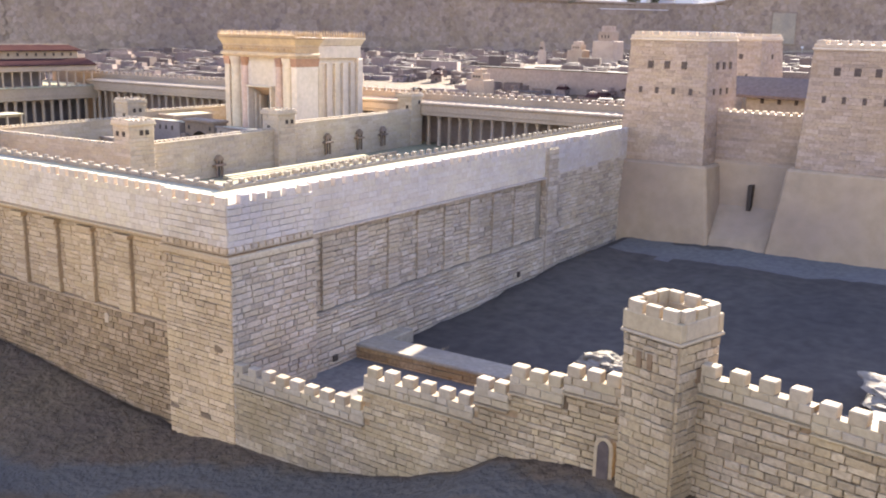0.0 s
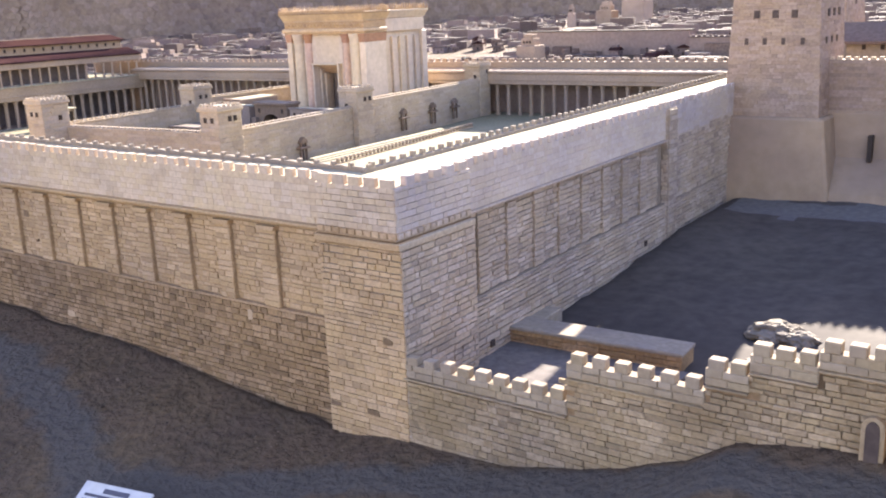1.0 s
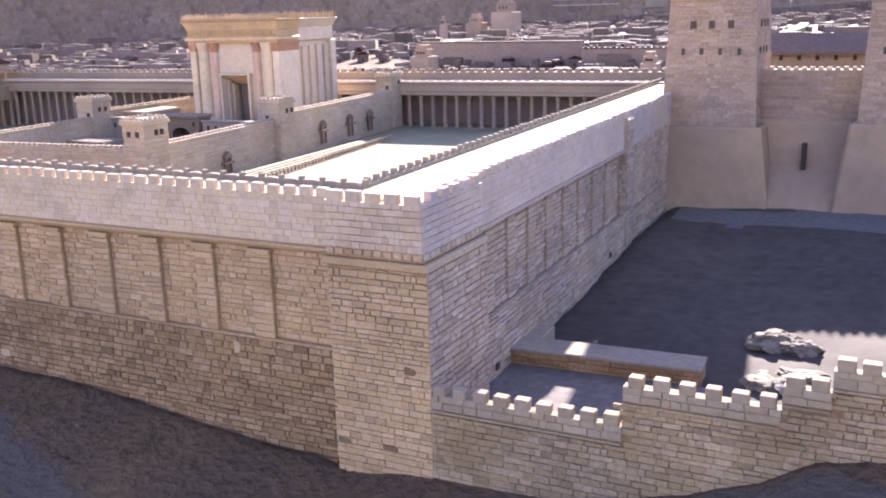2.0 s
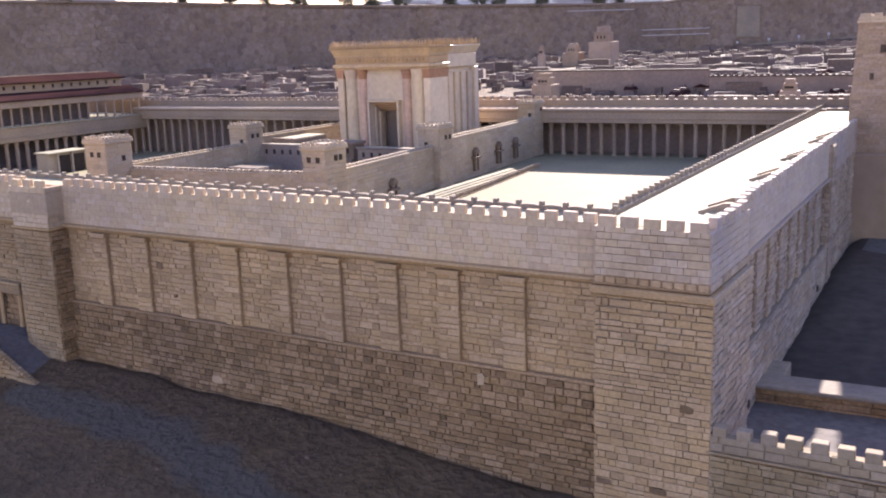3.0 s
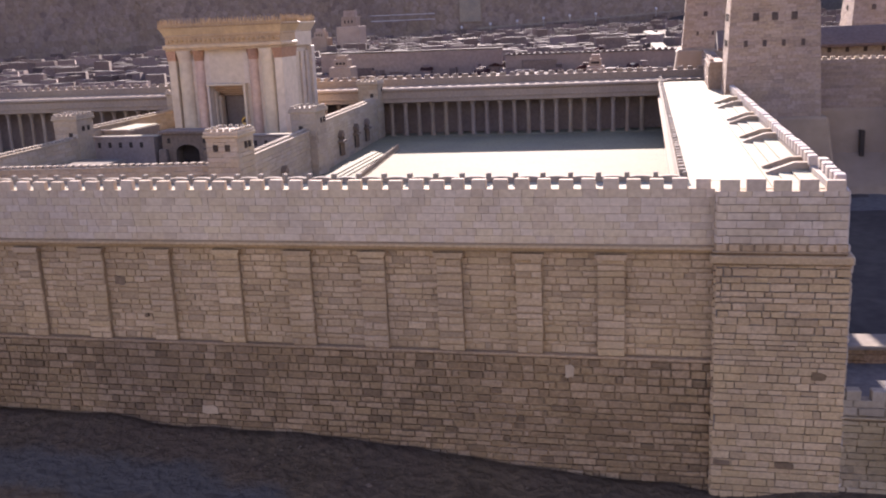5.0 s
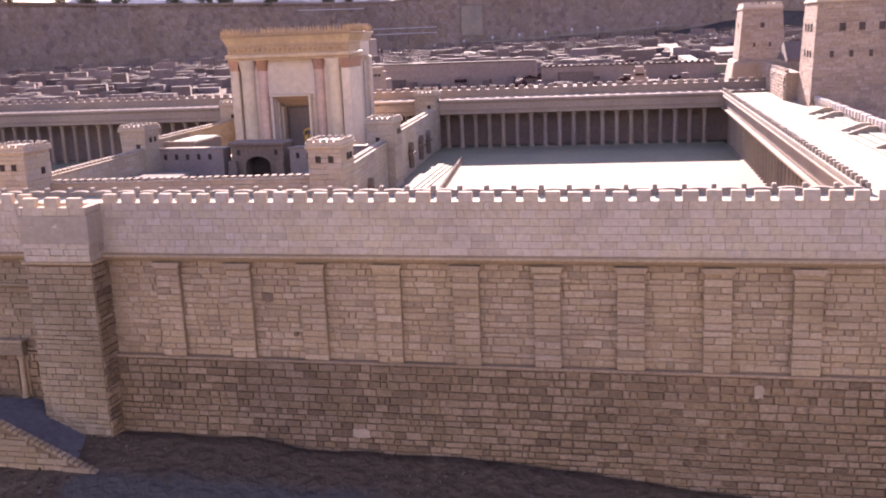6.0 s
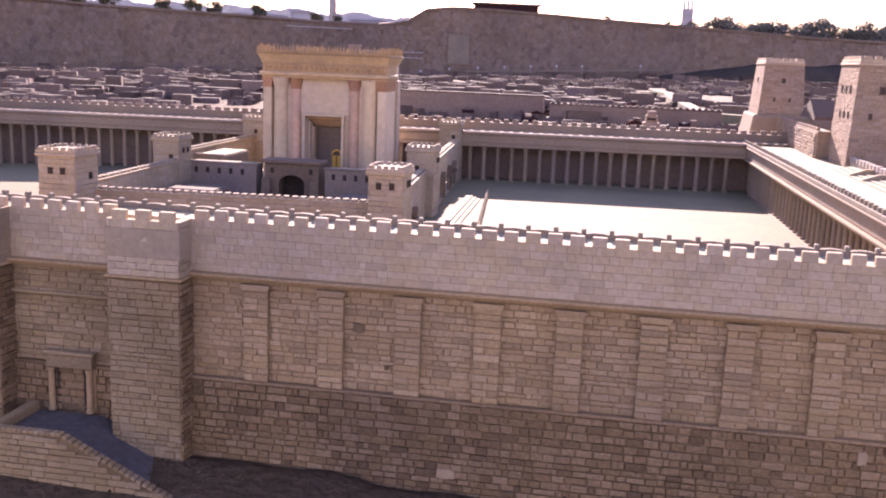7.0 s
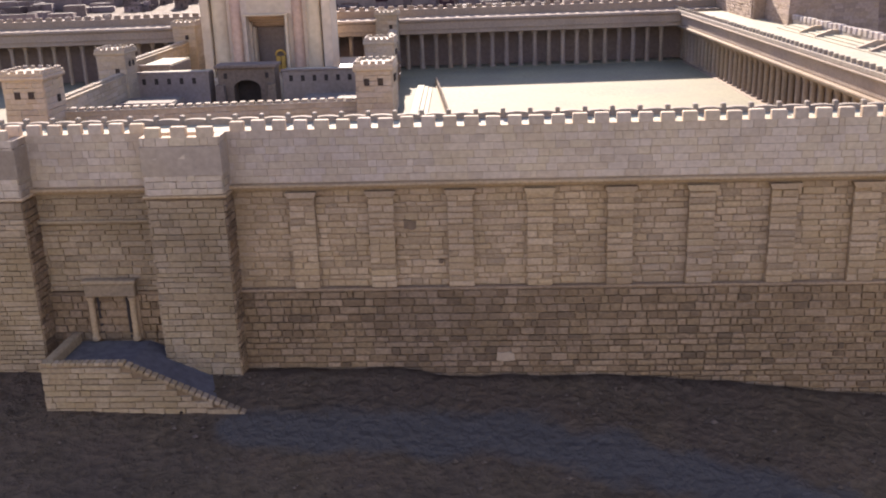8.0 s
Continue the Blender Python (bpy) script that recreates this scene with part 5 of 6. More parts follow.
# ---- town on the hill ----
ROADWAY = [(-3.6, 20.2), (-3.53, 19.35), (-3.39, 17.65), (-3.40, 16.1), (-3.36, 14.9), (-3.32, 13.8), (-3.22, 12.6), (-3.05, 12.05), (-2.75, 11.75), (-2.2, 11.55), (-1.5, 11.4)]


def house_type(k, rng):
    """A flat-roofed town house: walls, roof, parapet, upper room, dark openings."""
    a, b, h = rng.uniform(0.06, 0.11), rng.uniform(0.05, 0.10), rng.uniform(0.05, 0.10)
    w = thing("town_house", (0, 0, -5), 0, "small tan flat-roofed town house of plaster", "house", "houses of the town")
    part("body", block(-a, a, -b, b, -0.12, h, 0.0, 0.003), M_HOUSE, w)
    if k % 3 == 1:
        part("tiled_roof", prism([(-a - 0.01, h), (0, h + 0.04), (a + 0.01, h)], -b - 0.01, b + 0.01), M_RED, w)
    else:
        part("roof", block(-a + 0.008, a - 0.008, -b + 0.008, b - 0.008, h - 0.001, h + 0.004), M_HOUSEROOF, w)
        part("parapet", block(-a, a, -b - 0.002, -b + 0.01, h - 0.002, h + 0.016, 0, 0.002), M_HOUSE, w)
    if k % 2:
        part("upper_room", block(-a * 0.2, a * 0.8, -b * 0.4, b * 0.8, h, h + 0.06, 0, 0.003), M_HOUSE, w)
    if k == 4:
        part("dome", lathe([(0.05, 0), (0.045, 0.02), (0.03, 0.035), (0.01, 0.043)], 12), M_ROOF, w, m=pose(0, 0, h))
    part("door", block(-0.012, 0.012, -b - 0.003, -b + 0.01, 0, 0.04), M_DARK, w)
    for x in (-a * 0.6, a * 0.6):
        part("window", block(x - 0.008, x + 0.008, -b - 0.003, -b + 0.01, h * 0.55, h * 0.55 + 0.02), M_DARK, w)
    return w


def town():
    rng = random.Random(21)
    kinds = [house_type(k, rng) for k in range(6)]
    used = set()
    spots = []
    y = 8.55
    while y < 33.0:
        x = -26.0
        while x < 14:
            px, py = x + rng.uniform(-0.14, 0.14), y + rng.uniform(-0.16, 0.16)
            lane = min(math.hypot(px - q[0], py - q[1]) for q in ROADWAY)
            open_ground = noise.noise((px * 0.55, py * 0.4, 7.0)) < -0.22
            if py > west_y(px) + 0.85 and py < wall_y(px) - 1.6 and not (-3.3 < px < -0.8 and py < 9.4) and lane > 0.42 and not open_ground and -17.0 - 0.9 * (py - 8) < px < 1.0 + 0.42 * (py - 4):
                spots.append((px, py))
            x += rng.uniform(0.25, 0.52)
        y += rng.uniform(0.26, 0.38) * (1 + 0.04 * (y - 8))
    near = [s for s in spots if s[1] < 13.6 and -9.5 < s[0] < 2.0]
    rng.shuffle(near)
    near = near[:215]
    taken = set(near)
    for n, (px, py) in enumerate(near):
        z = ground_z(px, py)
        m = pose(px, py, z, 0, 0, rng.choice((0, 8, -12, 20, 90, 78)) + rng.uniform(-6, 6))
        k = n % 6
        if k not in used:
            used.add(k)
            kinds[k].matrix_basis = m
        else:
            copy_thing(kinds[k], m)
    v1, f1, v2, f2 = [], [], [], []
    for px, py in spots:
        if (px, py) in taken:
            continue
        z = ground_z(px, py)
        big = rng.random() < 0.14
        a, b, h = rng.uniform(0.06, 0.15) * (1.6 if big else 1), rng.uniform(0.06, 0.13), rng.uniform(0.05, 0.12) * (1.9 if big else 1)
        t = rng.choice((0.0, 0.2, -0.25, 0.4)) + rng.uniform(-0.1, 0.1)
        c, s = math.cos(t), math.sin(t)
        for vv, ff, g, z0, z1 in ((v1, f1, 0, -0.2, h), (v2, f2, -0.012, h - 0.002, h + 0.004)):
            n = len(vv)
            for zz in (z0, z1):
                for sx, sy in ((-1, -1), (1, -1), (1, 1), (-1, 1)):
                    ex, ey = sx * (a + g), sy * (b + g)
                    vv.append((px + ex * c - ey * s, py + ex * s + ey * c, z + zz))
            for q in ((0, 1, 5, 4), (1, 2, 6, 5), (2, 3, 7, 6), (3, 0, 4, 7), (4, 5, 6, 7)):
                ff.append(tuple(n + i for i in q))
    far = thing("distant_houses", (0, 0, 0), 0, "dense flat-roofed tan houses climbing the far slope", "houses", kind="stuff")
    for nm, vv, ff, mt in (("house_walls", v1, f1, M_HOUSE), ("house_roofs", v2, f2, M_HOUSEROOF)):
        mesh = bpy.data.meshes.new(nm)
        mesh.from_pydata(vv, [], ff)
        finish(nm, mesh, mt, far)["kind"] = "stuff"
    # taller landmarks
    for x, y, a, h, lab in ((-10.10, 20.7, 0.27, 0.85, "tall stepped stone tower standing over the town"), (-10.75, 20.5, 0.2, 0.50, "square stone tower in the town"), (-10.85, 19.0, 0.075, 0.48, "slender pale stone tower in the town"), (-6.9, 10.6, 0.14, 0.34, "square stone tower in the town"), (-3.9, 10.0, 0.10, 0.30, "square stone tower in the town")):
        z = ground_z(x, y)
        w = thing("town_tower", (x, y, z), 0, lab, "tower", "towers of the town")
        part("lower_stage", block(-a, a, -a, a, -0.1, h * 0.6, 0.01, 0.006), M_FORT, w)
        part("middle_stage", block(-a * 0.62, a * 0.62, -a * 0.62, a * 0.62, h * 0.6, h * 0.85, 0, 0.004), M_FORT, w)
        part("top_stage", block(-a * 0.45, a * 0.45, -a * 0.45, a * 0.45, h * 0.85, h, 0, 0.004), M_FORT, w)
        for u in (-0.3, 0.0, 0.3):
            part("window", block(u * a - 0.015, u * a + 0.015, -a * 0.62 - 0.003, -a * 0.6, h * 0.68, h * 0.76), M_DARK, w)
    # long wall across the town
    for x, y, L, top in ((-7.5, 11.5, 2.35, 1.075), (-5.06, 11.2, 1.98, 1.00)):
        lw = thing("town_wall", (x, y, 0), -1.5, "long dark shaded wall across the town", "wall", kind="structure")
        part("wall_body", block(0, L, 0, 0.12, 0.6, top, 0, 0.005), M_TOWNWALL, lw)
        part("wall_coping", block(-0.01, L + 0.01, -0.012, 0.13, top, top + 0.012, 0, 0.003), M_HOUSEROOF, lw)
        if L < 2:
            merlons(lw, "merlon", (0, 0.03), (L, 0.03), top + 0.011, 0.07, (0.04, 0.03, 0.02), M_HOUSE)
    # road through the town
    path = thing("town_road", (0, 0, 0), 0, "pale sunlit raised road winding through the town", "road", kind="structure")
    v, f = [], []
    for k, (x, y) in enumerate(ROADWAY):
        before, after = Vector(ROADWAY[max(k - 1, 0)]), Vector(ROADWAY[min(k + 1, len(ROADWAY) - 1)])
        d = (after - before).normalized()
        for s, drop in ((-0.10, -0.2), (-0.085, 0.0), (0.085, 0.0), (0.10, -0.2)):
            v.append((x - d.y * s, y + d.x * s, ground_z(x, y) + 0.10 + drop))
    for k in range(len(ROADWAY) - 1):
        for j in range(3):
            f.append((4 * k + j, 4 * k + j + 1, 4 * k + j + 5, 4 * k + j + 4))
    mesh = bpy.data.meshes.new("road_surface")
    mesh.from_pydata(v, [], f)
    finish("road_surface", mesh, M_COURT, path)


# ---- great wall of field stones behind the town ----
def stone_polygons(rng, length, height, size):
    """Irregular fitted stones: hexagons of a jittered lattice, as lists of (u, z)."""
    jit = {}

    def vertex(i, j):
        key = (i, j)
        if key not in jit:
            jit[key] = (i * size * 0.5 + rng.uniform(-0.30, 0.30) * size, j * size * 0.30 + rng.uniform(-0.17, 0.17) * size)
        return jit[key]

    out = []
    rows = int(height / (size * 0.9)) + 1
    for r in range(rows):
        for c in range(int(length / size) + 1):
            i0 = 2 * c + (r % 2)
            j0 = 3 * r
            six = [vertex(i0 + 1, j0 - 1), vertex(i0 + 2, j0), vertex(i0 + 2, j0 + 2), vertex(i0 + 1, j0 + 3), vertex(i0, j0 + 2), vertex(i0, j0)]
            out.append(six)
    return out


def great_wall():
    w = thing("wall_great", (0, 0, 0), 0, "high retaining wall of large rough field stones", "wall", kind="structure")
    rng = random.Random(17)
    pts = [Vector((x, wall_y(x))) for x in sorted({p[0] for p in WALLWAY} | {p[0] for p in CREST})]
    single = 0
    stone_v, stone_f = [], []
    for a, b in zip(pts, pts[1:]):
        d = (b - a)
        L = d.length
        d.normalize()
        way = math.degrees(math.atan2(d.y, d.x))
        mid = (a + b) / 2
        low = ground_z(mid.x, mid.y - 0.4) - 0.1
        top = lambda u: wall_top((a + d * u).x)
        tmin = max(wall_top(a.x), wall_top(b.x))
        bm = prism([(0, low - 0.6), (L, low - 0.6), (L, top(L) - 0.04), (0, top(0) - 0.04)], 0.02, 0.4)
        m = pose(a.x, a.y, 0, 0, 0, way)
        part("wall_core", bm, M_FIELDJOINT, w, m=m)
        part("wall_coping", prism([(0, top(0) - 0.05), (L, top(L) - 0.05), (L, top(L) + 0.02), (0, top(0) + 0.02)], -0.06, 0.45), M_FIELD, w, m=m)
        if abs(mid.x) > 33:
            continue
        for six in stone_polygons(rng, L, tmin - low, 0.175):
            cu, cz = sum(p[0] for p in six) / 6, sum(p[1] for p in six) / 6
            if cu < 0 or cu > L or cz + low > top(cu) - 0.06:
                continue
            dep = rng.uniform(0.006, 0.018)
            k = len(stone_v)
            ring = [[], [], []]
            for u, z in six:
                eu, ez = u - cu, z - cz
                ring[0].append((cu + eu * 0.995, 0.03, low + cz + ez * 0.995))
                ring[1].append((cu + eu * 0.985, -dep * 0.5, low + cz + ez * 0.985))
                ring[2].append((cu + eu * 0.72 + rng.uniform(-0.01, 0.01), -dep + rng.uniform(-0.006, 0.006), low + cz + ez * 0.72))
            faces = []
            for r in range(2):
                for s in range(6):
                    faces.append((r * 6 + s, r * 6 + (s + 1) % 6, r * 6 + 6 + (s + 1) % 6, r * 6 + 6 + s))
            faces.append(tuple(range(12, 18)))
            verts = ring[0] + ring[1] + ring[2]
            if -25 < mid.x < -12 and single < 290:
                single += 1
                mesh = bpy.data.meshes.new("field_stone")
                mesh.from_pydata(verts, [], faces)
                finish("field_stone", mesh, M_FIELD, w, m=m)
            else:
                stone_v += [tuple(m @ Vector(p)) for p in verts]
                stone_f += [tuple(k + i for i in q) for q in faces]
    mesh = bpy.data.meshes.new("wall_stones")
    mesh.from_pydata(stone_v, [], stone_f)
    finish("wall_stones", mesh, M_FIELD, w)["kind"] = "stuff"


def tree(x, y, z, h, seed, label="dark green bushy tree above the great wall", leaf=None):
    rng = random.Random(seed)
    t = thing("tree", (x, y, z), rng.uniform(0, 360), label, "tree", "trees above the wall")
    bm = lathe([(h * 0.05, -0.1), (h * 0.035, h * 0.3), (h * 0.015, h * 0.62)], 7)
    part("trunk", bm, M_BARK, t)
    for k in range(4):
        a = k * 1.6 + rng.random()
        part("limb", lathe([(h * 0.018, 0), (h * 0.006, h * 0.38)], 5), M_BARK, t, m=pose(0, 0, h * (0.28 + 0.07 * k), rng.uniform(30, 55), 0, math.degrees(a)))
    v, f = [], []
    lumps = [(rng.gauss(0, h * 0.3), rng.gauss(0, h * 0.3), h * rng.uniform(0.05, 0.78), h * rng.uniform(0.18, 0.32)) for _ in range(16)]
    for cx, cy, cz, r in lumps:
        for _ in range(130):
            p = Vector((rng.gauss(0, 1), rng.gauss(0, 1), rng.gauss(0, 1))).normalized() * r * rng.uniform(0.5, 1.12)
            c = Vector((cx, cy, cz)) + p
            u = Vector((rng.gauss(0, 1), rng.gauss(0, 1), rng.gauss(0, 1))).normalized() * h * rng.uniform(0.035, 0.07)
            q = u.cross(Vector((rng.gauss(0, 1), rng.gauss(0, 1), rng.gauss(0, 1)))).normalized() * h * rng.uniform(0.02, 0.04)
            n = len(v)
            v += [tuple(c - u), tuple(c + q), tuple(c + u), tuple(c - q)]
            f.append((n, n + 1, n + 2, n + 3))
    mesh = bpy.data.meshes.new("crown")
    mesh.from_pydata(v, [], f)
    finish("crown", mesh, leaf or M_SHRUB, t)


def skyline():
    rng = random.Random(8)
    line = ((-24.5, 0.6), (-22.7, 0.51), (-21.95, 0.45), (-21.35, 0.39), (-20.82, 0.54), (-20.0, 0.42), (-19.55, 0.51), (-19.03, 0.45), (-17.9, 0.48), (-17.23, 0.54), (-16.7, 0.51), (-15.65, 0.54), (-14.15, 0.39), (-13.55, 0.3), (-4.85, 0.24), (-2.75, 0.21))
    for k, (x, h) in enumerate(line):
        tree(x, wall_y(x) + 0.25, wall_top(x) - 0.03, h * 0.8, 100 + k)
    for k in range(22):
        x = -1.6 + 0.52 * k + rng.uniform(-0.3, 0.3)
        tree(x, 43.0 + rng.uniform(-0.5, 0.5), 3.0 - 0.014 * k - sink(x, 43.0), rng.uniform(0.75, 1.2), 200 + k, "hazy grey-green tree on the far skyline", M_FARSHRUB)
    # low buildings beyond
    for k, (x, y, wd, dp, h) in enumerate(((-28.0, 21.0, 2.7, 1.2, 1.35), (-33, 62, 2.0, 4, 2.15), (-29.5, 66, 2.2, 4, 2.45), (-26.5, 66, 1.2, 3, 2.75), (-42, 60, 3, 4, 2.3), (-36.5, 62, 1.6, 4, 2.4), (-22.5, 70, 2.2, 4, 2.5), (-24.6, 72, 1.2, 3, 2.3), (-38.8, 60, 1.3, 3, 2.6))):
        b = thing("far_building", (x, y, 2.4 - sink(x, y)), rng.uniform(-15, 15), "pale hazy building on the far skyline", "building", "buildings on the skyline")
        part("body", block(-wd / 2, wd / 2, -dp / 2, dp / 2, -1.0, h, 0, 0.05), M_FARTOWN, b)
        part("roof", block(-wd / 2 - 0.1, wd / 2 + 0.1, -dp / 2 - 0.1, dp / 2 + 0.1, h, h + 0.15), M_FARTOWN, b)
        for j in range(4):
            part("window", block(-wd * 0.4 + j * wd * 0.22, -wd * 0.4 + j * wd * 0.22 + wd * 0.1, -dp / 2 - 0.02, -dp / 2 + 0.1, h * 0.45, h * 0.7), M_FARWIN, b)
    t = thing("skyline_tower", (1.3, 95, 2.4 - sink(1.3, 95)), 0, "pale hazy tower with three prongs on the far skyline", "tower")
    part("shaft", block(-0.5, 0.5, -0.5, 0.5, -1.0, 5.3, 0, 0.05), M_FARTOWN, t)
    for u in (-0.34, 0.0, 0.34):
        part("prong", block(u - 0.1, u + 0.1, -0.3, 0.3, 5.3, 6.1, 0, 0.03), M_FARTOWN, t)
    # dark overgrown bank at the great wall's foot
    bank = bmesh.new()
    rows = []
    for k in range(61):
        x = -6.2 + 0.36 * k
        y = wall_y(x)
        h = (0.12 + 0.55 * step_between(x, -4.5, 1.0)) * (1 + 0.25 * noise.noise((x * 1.1, 0, 3.0)))
        g = ground_z(x, y - 1.2) - 0.1
        rows.append([bank.verts.new((x, y - d, g + h * u)) for d, u in ((1.3, -0.1), (0.95, 0.55 + 0.2 * noise.noise((x * 2.3, 1, 0))), (0.55, 0.85 + 0.15 * noise.noise((x * 3.1, 2, 0))), (0.1, 1.0))])
    for p, q in zip(rows, rows[1:]):
        for j in range(3):
            bank.faces.new((p[j], q[j], q[j + 1], p[j + 1]))
    tagged(part("earth_bank", bank, M_HOLLOW), "dark overgrown earth bank below the great wall", "bank", kind="structure")
    # wooded ridge, its haze in the colour
    hill = thing("far_hill", (0, 0, -sink(-40.0, 80.0)), 0, "hazy blue-grey wooded ridge beyond the great wall", "hill", kind="structure")
    crest = [(-60.5 + 0.32 * i, 6.95 - 0.028 * 0.32 * i + 0.16 * math.sin(i * 0.37) + rng.uniform(-0.11, 0.11) - 3.0 * max(0, 1 - i / 12) ** 2) for i in range(126)]
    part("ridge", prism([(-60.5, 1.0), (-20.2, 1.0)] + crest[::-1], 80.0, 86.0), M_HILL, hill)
    # low shed on the crest of the wall
    m = thing("flat_shed", (-8.38, 33.95, 3.53 - sink(-8.38, 33.95)), 16, "long low brown shed on the crest of the wall", "shed")
    part("shed_wall", block(-1.08, 1.08, -0.3, 0.3, -0.2, 0.22, 0, 0.01), M_RED, m)
    part("shed_roof", block(-1.17, 1.17, -0.38, 0.38, 0.22, 0.28, 0, 0.01), M_SLATE, m)
    # poles and cables
    for x, y, h in ((-13.74, 31.0, 9.0),):
        p = thing("utility_pole", (x, y, 2.3 - sink(x, y)), 0, "tall grey utility pole on the skyline", "pole", "poles on the skyline")
        part("shaft", lathe([(0.13, -0.3), (0.10, h)], 10), M_STEEL, p)
        part("crossarm", block(-0.7, 0.7, -0.05, 0.05, h * 0.9, h * 0.9 + 0.1), M_STEEL, p)
    for k in range(2):
        c = bpy.data.curves.new("cable", "CURVE")
        c.dimensions, c.bevel_depth = "3D", 0.009
        sp = c.splines.new("POLY")
        sp.points.add(24)
        for i in range(25):
            u = i / 24
            sp.points[i].co = (-26.9 + 14.2 * u, 15.95 + 17.2 * u, 3.745 - 0.1 * k - 0.08 * u - 0.09 * (1 - (2 * u - 1) ** 2) - sink(-26.9 + 14.2 * u, 15.95 + 17.2 * u), 1)
        ob = new("cable", c)
        c.materials.append(M_STEEL)
        tagged(ob, "thin dark overhead cable across the sky", "cable", "cables on the skyline")
    # path lamps and rails at the wall's foot
    wall_path = thing("path_parapet", (0, 0, 0), 0, "sunlit low parapet of the path along the great wall's foot", "parapet", kind="structure")
    for a, b in zip(((-11.45, 1.345), (-9.35, 1.525), (-5.9, 1.623)), ((-9.35, 1.525), (-5.9, 1.623), (-2.9, 1.735))):
        x0, x1 = a[0], b[0]
        L = math.hypot(x1 - x0, wall_y(x1) - wall_y(x0))
        way = math.degrees(math.atan2(wall_y(x1) - wall_y(x0), x1 - x0))
        za, zb = a[1] - sink(x0, wall_y(x0)), b[1] - sink(x1, wall_y(x1))
        part("parapet_run", prism([(0, za - 0.07), (L, zb - 0.07), (L, zb - 0.03), (0, za - 0.03)], -0.08, 0.1), M_GREYCOPE, wall_path, m=pose(x0, wall_y(x0) - 0.5, 0, 0, 0, way))
    for x, z in ((-10.93, 1.435), (-10.0, 1.54), (-9.07, 1.6), (-8.2, 1.645), (-7.34, 1.69), (-6.48, 1.72), (-5.63, 1.735), (-3.65, 1.795)):
        l = thing("path_lamp", (x, wall_y(x) - 0.5, z - 0.205 - sink(x, wall_y(x))), 0, "small white lamp on a short post by the path", "lamp", "lamps along the path")
        part("post", lathe([(0.014, -0.05), (0.012, 0.17)], 8), M_STEEL, l)
        part("head", lathe([(0.022, 0.165), (0.046, 0.19), (0.040, 0.235), (0.014, 0.25)], 10), M_SIGN, l)
    d = thing("metal_door", (-9.8, wall_y(-9.8) - 0.03, -sink(-9.8, wall_y(-9.8))), 17, "plain grey metal door in the great wall", "door")
    part("door_leaf", block(-0.36, 0.36, -0.03, 0.0, 1.705, 2.68, 0, 0.006), M_GREYCOPE, d)
    part("door_frame", block(-0.40, 0.40, -0.015, 0.0, 1.675, 2.725, 0, 0.004), M_FIELDJOINT, d)
    for x0, x1, z in ((-14.75, -13.02, 2.71), (-12.8, -10.89, 2.05), (-12.8, -10.89, 1.87)):
        y0, y1 = wall_y(x0) - 0.35, wall_y(x1) - 0.35
        L = math.hypot(x1 - x0, y1 - y0)
        r = thing("hand_rail", (x0, y0, z - sink(x0, y0)), math.degrees(math.atan2(y1 - y0, x1 - x0)), "white metal hand rail beside the path", "rail", "rails along the path")
        part("bar", block(0, L, -0.010, 0.010, -0.010, 0.010, 0, 0.002), M_SIGN, r)
        for j in range(4):
            part("bracket", block(L * j / 3 - 0.004, L * j / 3 + 0.004, 0.0, 0.4, -0.004, 0.004), M_STEEL, r)


def scree():
    """Loose small stones on the slope."""
    rng = random.Random(3)
    v, f = [], []
    for _ in range(7000):
        x, y = rng.uniform(-7.5, 0.8), 2.42 - abs(rng.gauss(0, 0.75))
        if noise.noise((x * 3.1, y * 3.1, 9.0)) + rng.uniform(-0.3, 0.3) < -0.05 or off_track(x, y) < 0.13:
            continue
        r = rng.uniform(0.002, 0.007) * (1.9 if rng.random() < 0.10 else 1)
        z = ground_z(x, y) + r * 0.3
        n = len(v)
        for dx, dy, dz in ((1, 0, 0), (0.2, 1, 0.1), (-1, 0.1, 0), (-0.1, -1, 0.1), (0.1, 0, 0.9), (0, 0, -0.8)):
            v.append((x + r * dx * rng.uniform(0.6, 1.3), y + r * dy * rng.uniform(0.6, 1.3), z + r * dz * rng.uniform(0.6, 1.1)))
        for a, b in ((0, 1), (1, 2), (2, 3), (3, 0)):
            f += [(n + a, n + b, n + 4), (n + b, n + a, n + 5)]
    mesh = bpy.data.meshes.new("loose_stones")
    mesh.from_pydata(v, [], f)
    tagged(finish("loose_stones", mesh, M_SCREE), "scattered brown clods, dry tufts and small stones on the slope", "stones", kind="stuff")


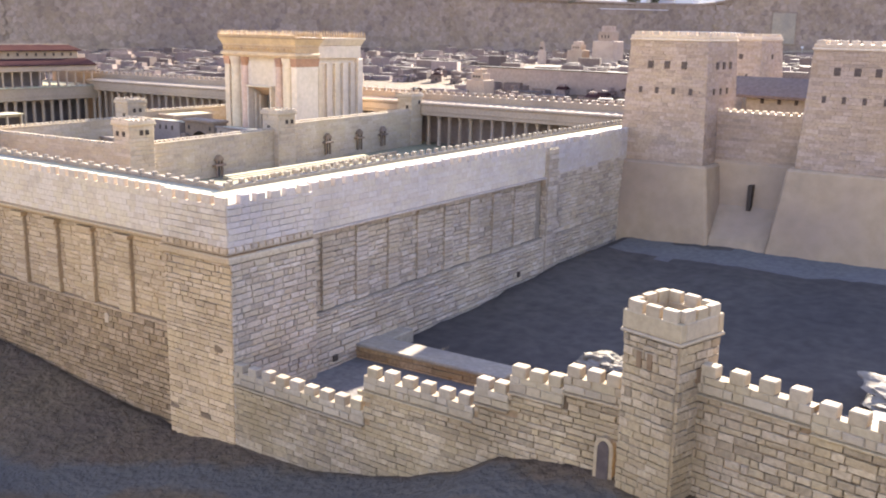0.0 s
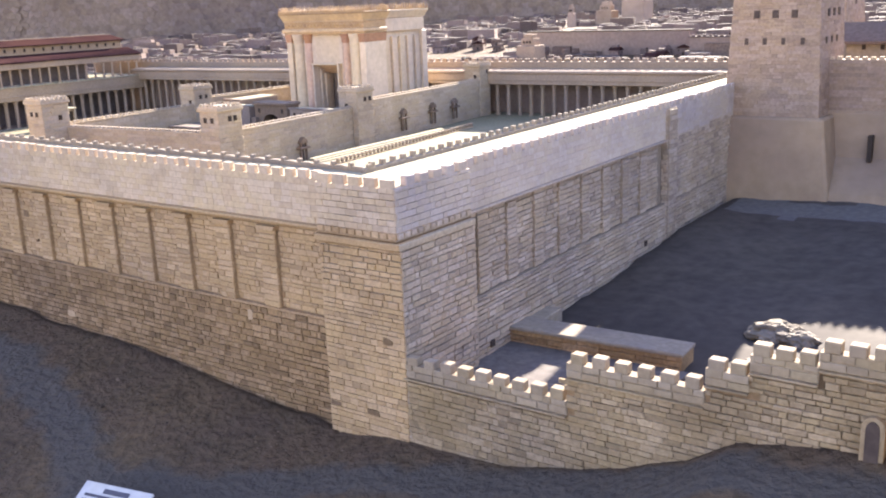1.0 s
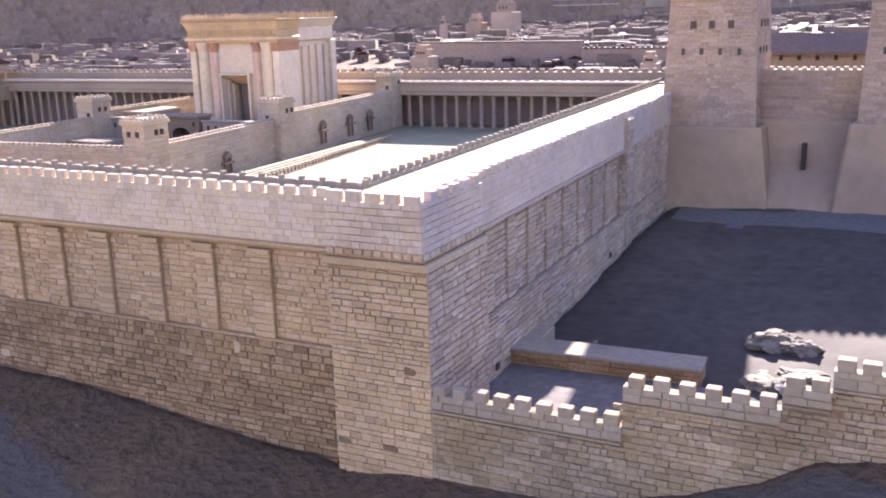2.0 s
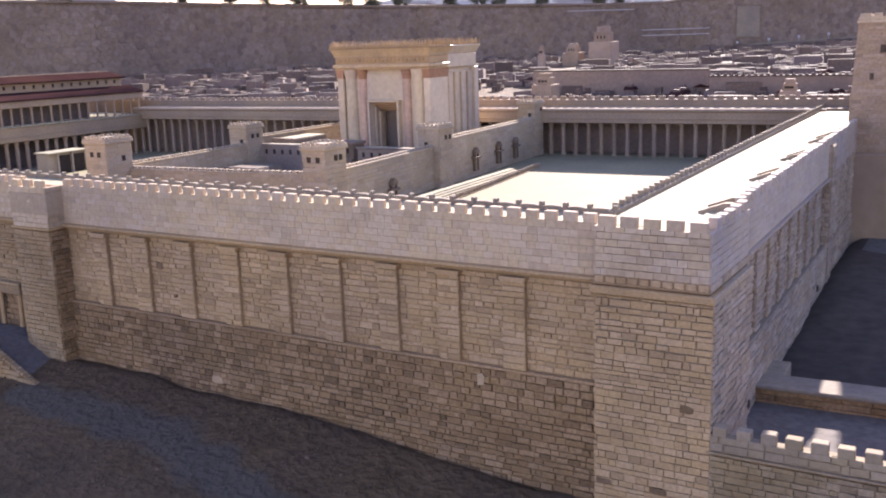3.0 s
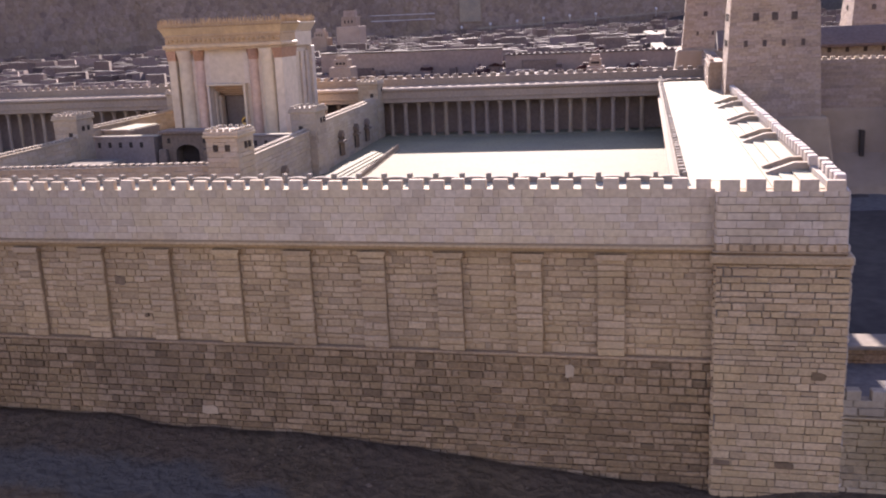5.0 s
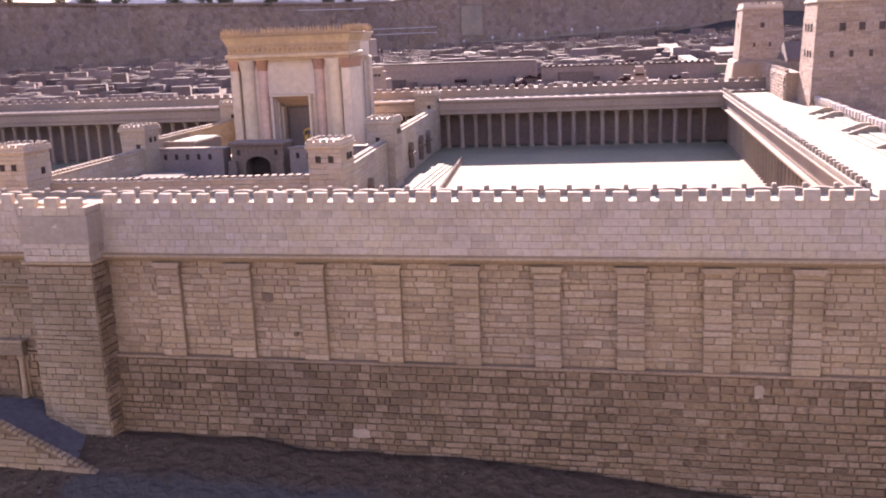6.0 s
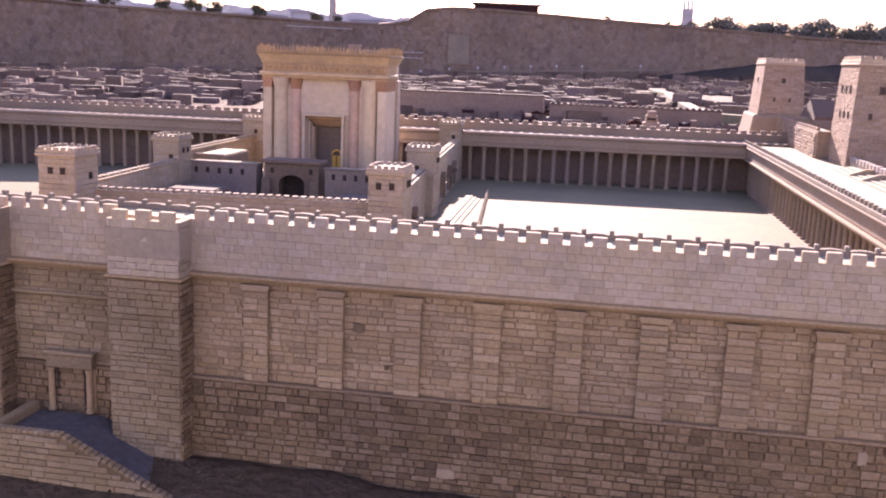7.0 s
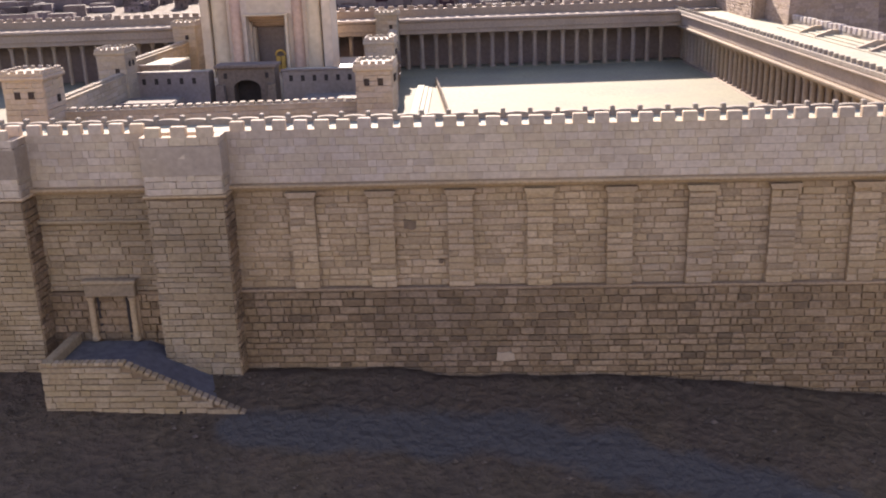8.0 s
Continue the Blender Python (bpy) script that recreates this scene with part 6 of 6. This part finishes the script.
def odd_stones():
    """Single lighter stones that stand out in the walls, and flat dark plates for hollows."""
    for x, y, z, w2, h2, mt, nm in ((-2.681, 2.4565, 0.360, 0.020, 0.013, M_HOLE, "dark_hollow"), (-2.77, 2.4565, 0.064, 0.030, 0.011, M_HOLE, "dark_hollow"),
                                    (-2.955, 2.4565, 0.063, 0.026, 0.009, M_HOLE, "dark_hollow"), (-3.431, 2.4895, 0.333, 0.014, 0.022, M_LIGHTSTONE, "light_stone"),
                                    (-4.71, 2.4895, 0.134, 0.030, 0.017, M_LIGHTSTONE, "light_stone"), (-5.02, 2.5115, 0.60, 0.022, 0.016, M_HOLE, "dark_hollow"),
                                    (-4.92, 2.4915, 0.478, 0.008, 0.007, M_HOLE, "dark_hollow")):
        rng = random.Random(int(-x * 900))
        ring = [(w2 * u + rng.uniform(-0.14, 0.14) * w2, h2 * v + rng.uniform(-0.2, 0.2) * h2) for u, v in ((-1, -0.8), (-0.4, -1), (0.4, -0.95), (1, -0.8), (1, 0.7), (0.3, 1), (-0.5, 0.9), (-1, 0.8))]
        # hollows are flat plates with their inner shade in the brown colour
        o = part(nm, prism(ring, -0.004, 0.004), mt, m=pose(x, y, z, 0, 3, 0))
        tagged(o, "single light stone or dark hollow plate standing out in the wall", "stone", "odd stones in the walls")
    for y, z in ((0.62, 0.168), (2.22, 0.225)):
        o = part("drain_hole", block(-0.005, 0.005, -0.016, 0.016, -0.015, 0.015, 0, 0.003), M_DARK, m=pose(-2.625, 2.45, 0, 0, 0, 1.5) @ pose(0.0085, y, z))
        tagged(o, "dark square drain hole low in the wall", "hole", "drain holes in the wall")


odd_stones()
scree()
east_gate()
gate_ramp()
low_basin_wall()
boulder_heap(-1.66, 3.80, 0.14, 0.13, 0.10, 0.055, 12, 1, "pale rough rock outcrop catching the sun")
boulder_heap(-1.60, 3.42, 0.13, 0.13, 0.14, 0.035, 12, 7, "low rough rock outcrop catching the sun")
boulder_heap(-0.36, 3.75, 0.2, 0.20, 0.35, 0.05, 16, 2, "pale rough rocky ground catching the sun")
info_sign()
roof_steps()
wall_gate(wn1, 0.655, 0.580)
for u in (0.435, 0.88, 1.24):
    wall_gate(wn2, u, 0.640)
terrace()
court_porch()
forecourt()
great_wall()
skyline()
town()
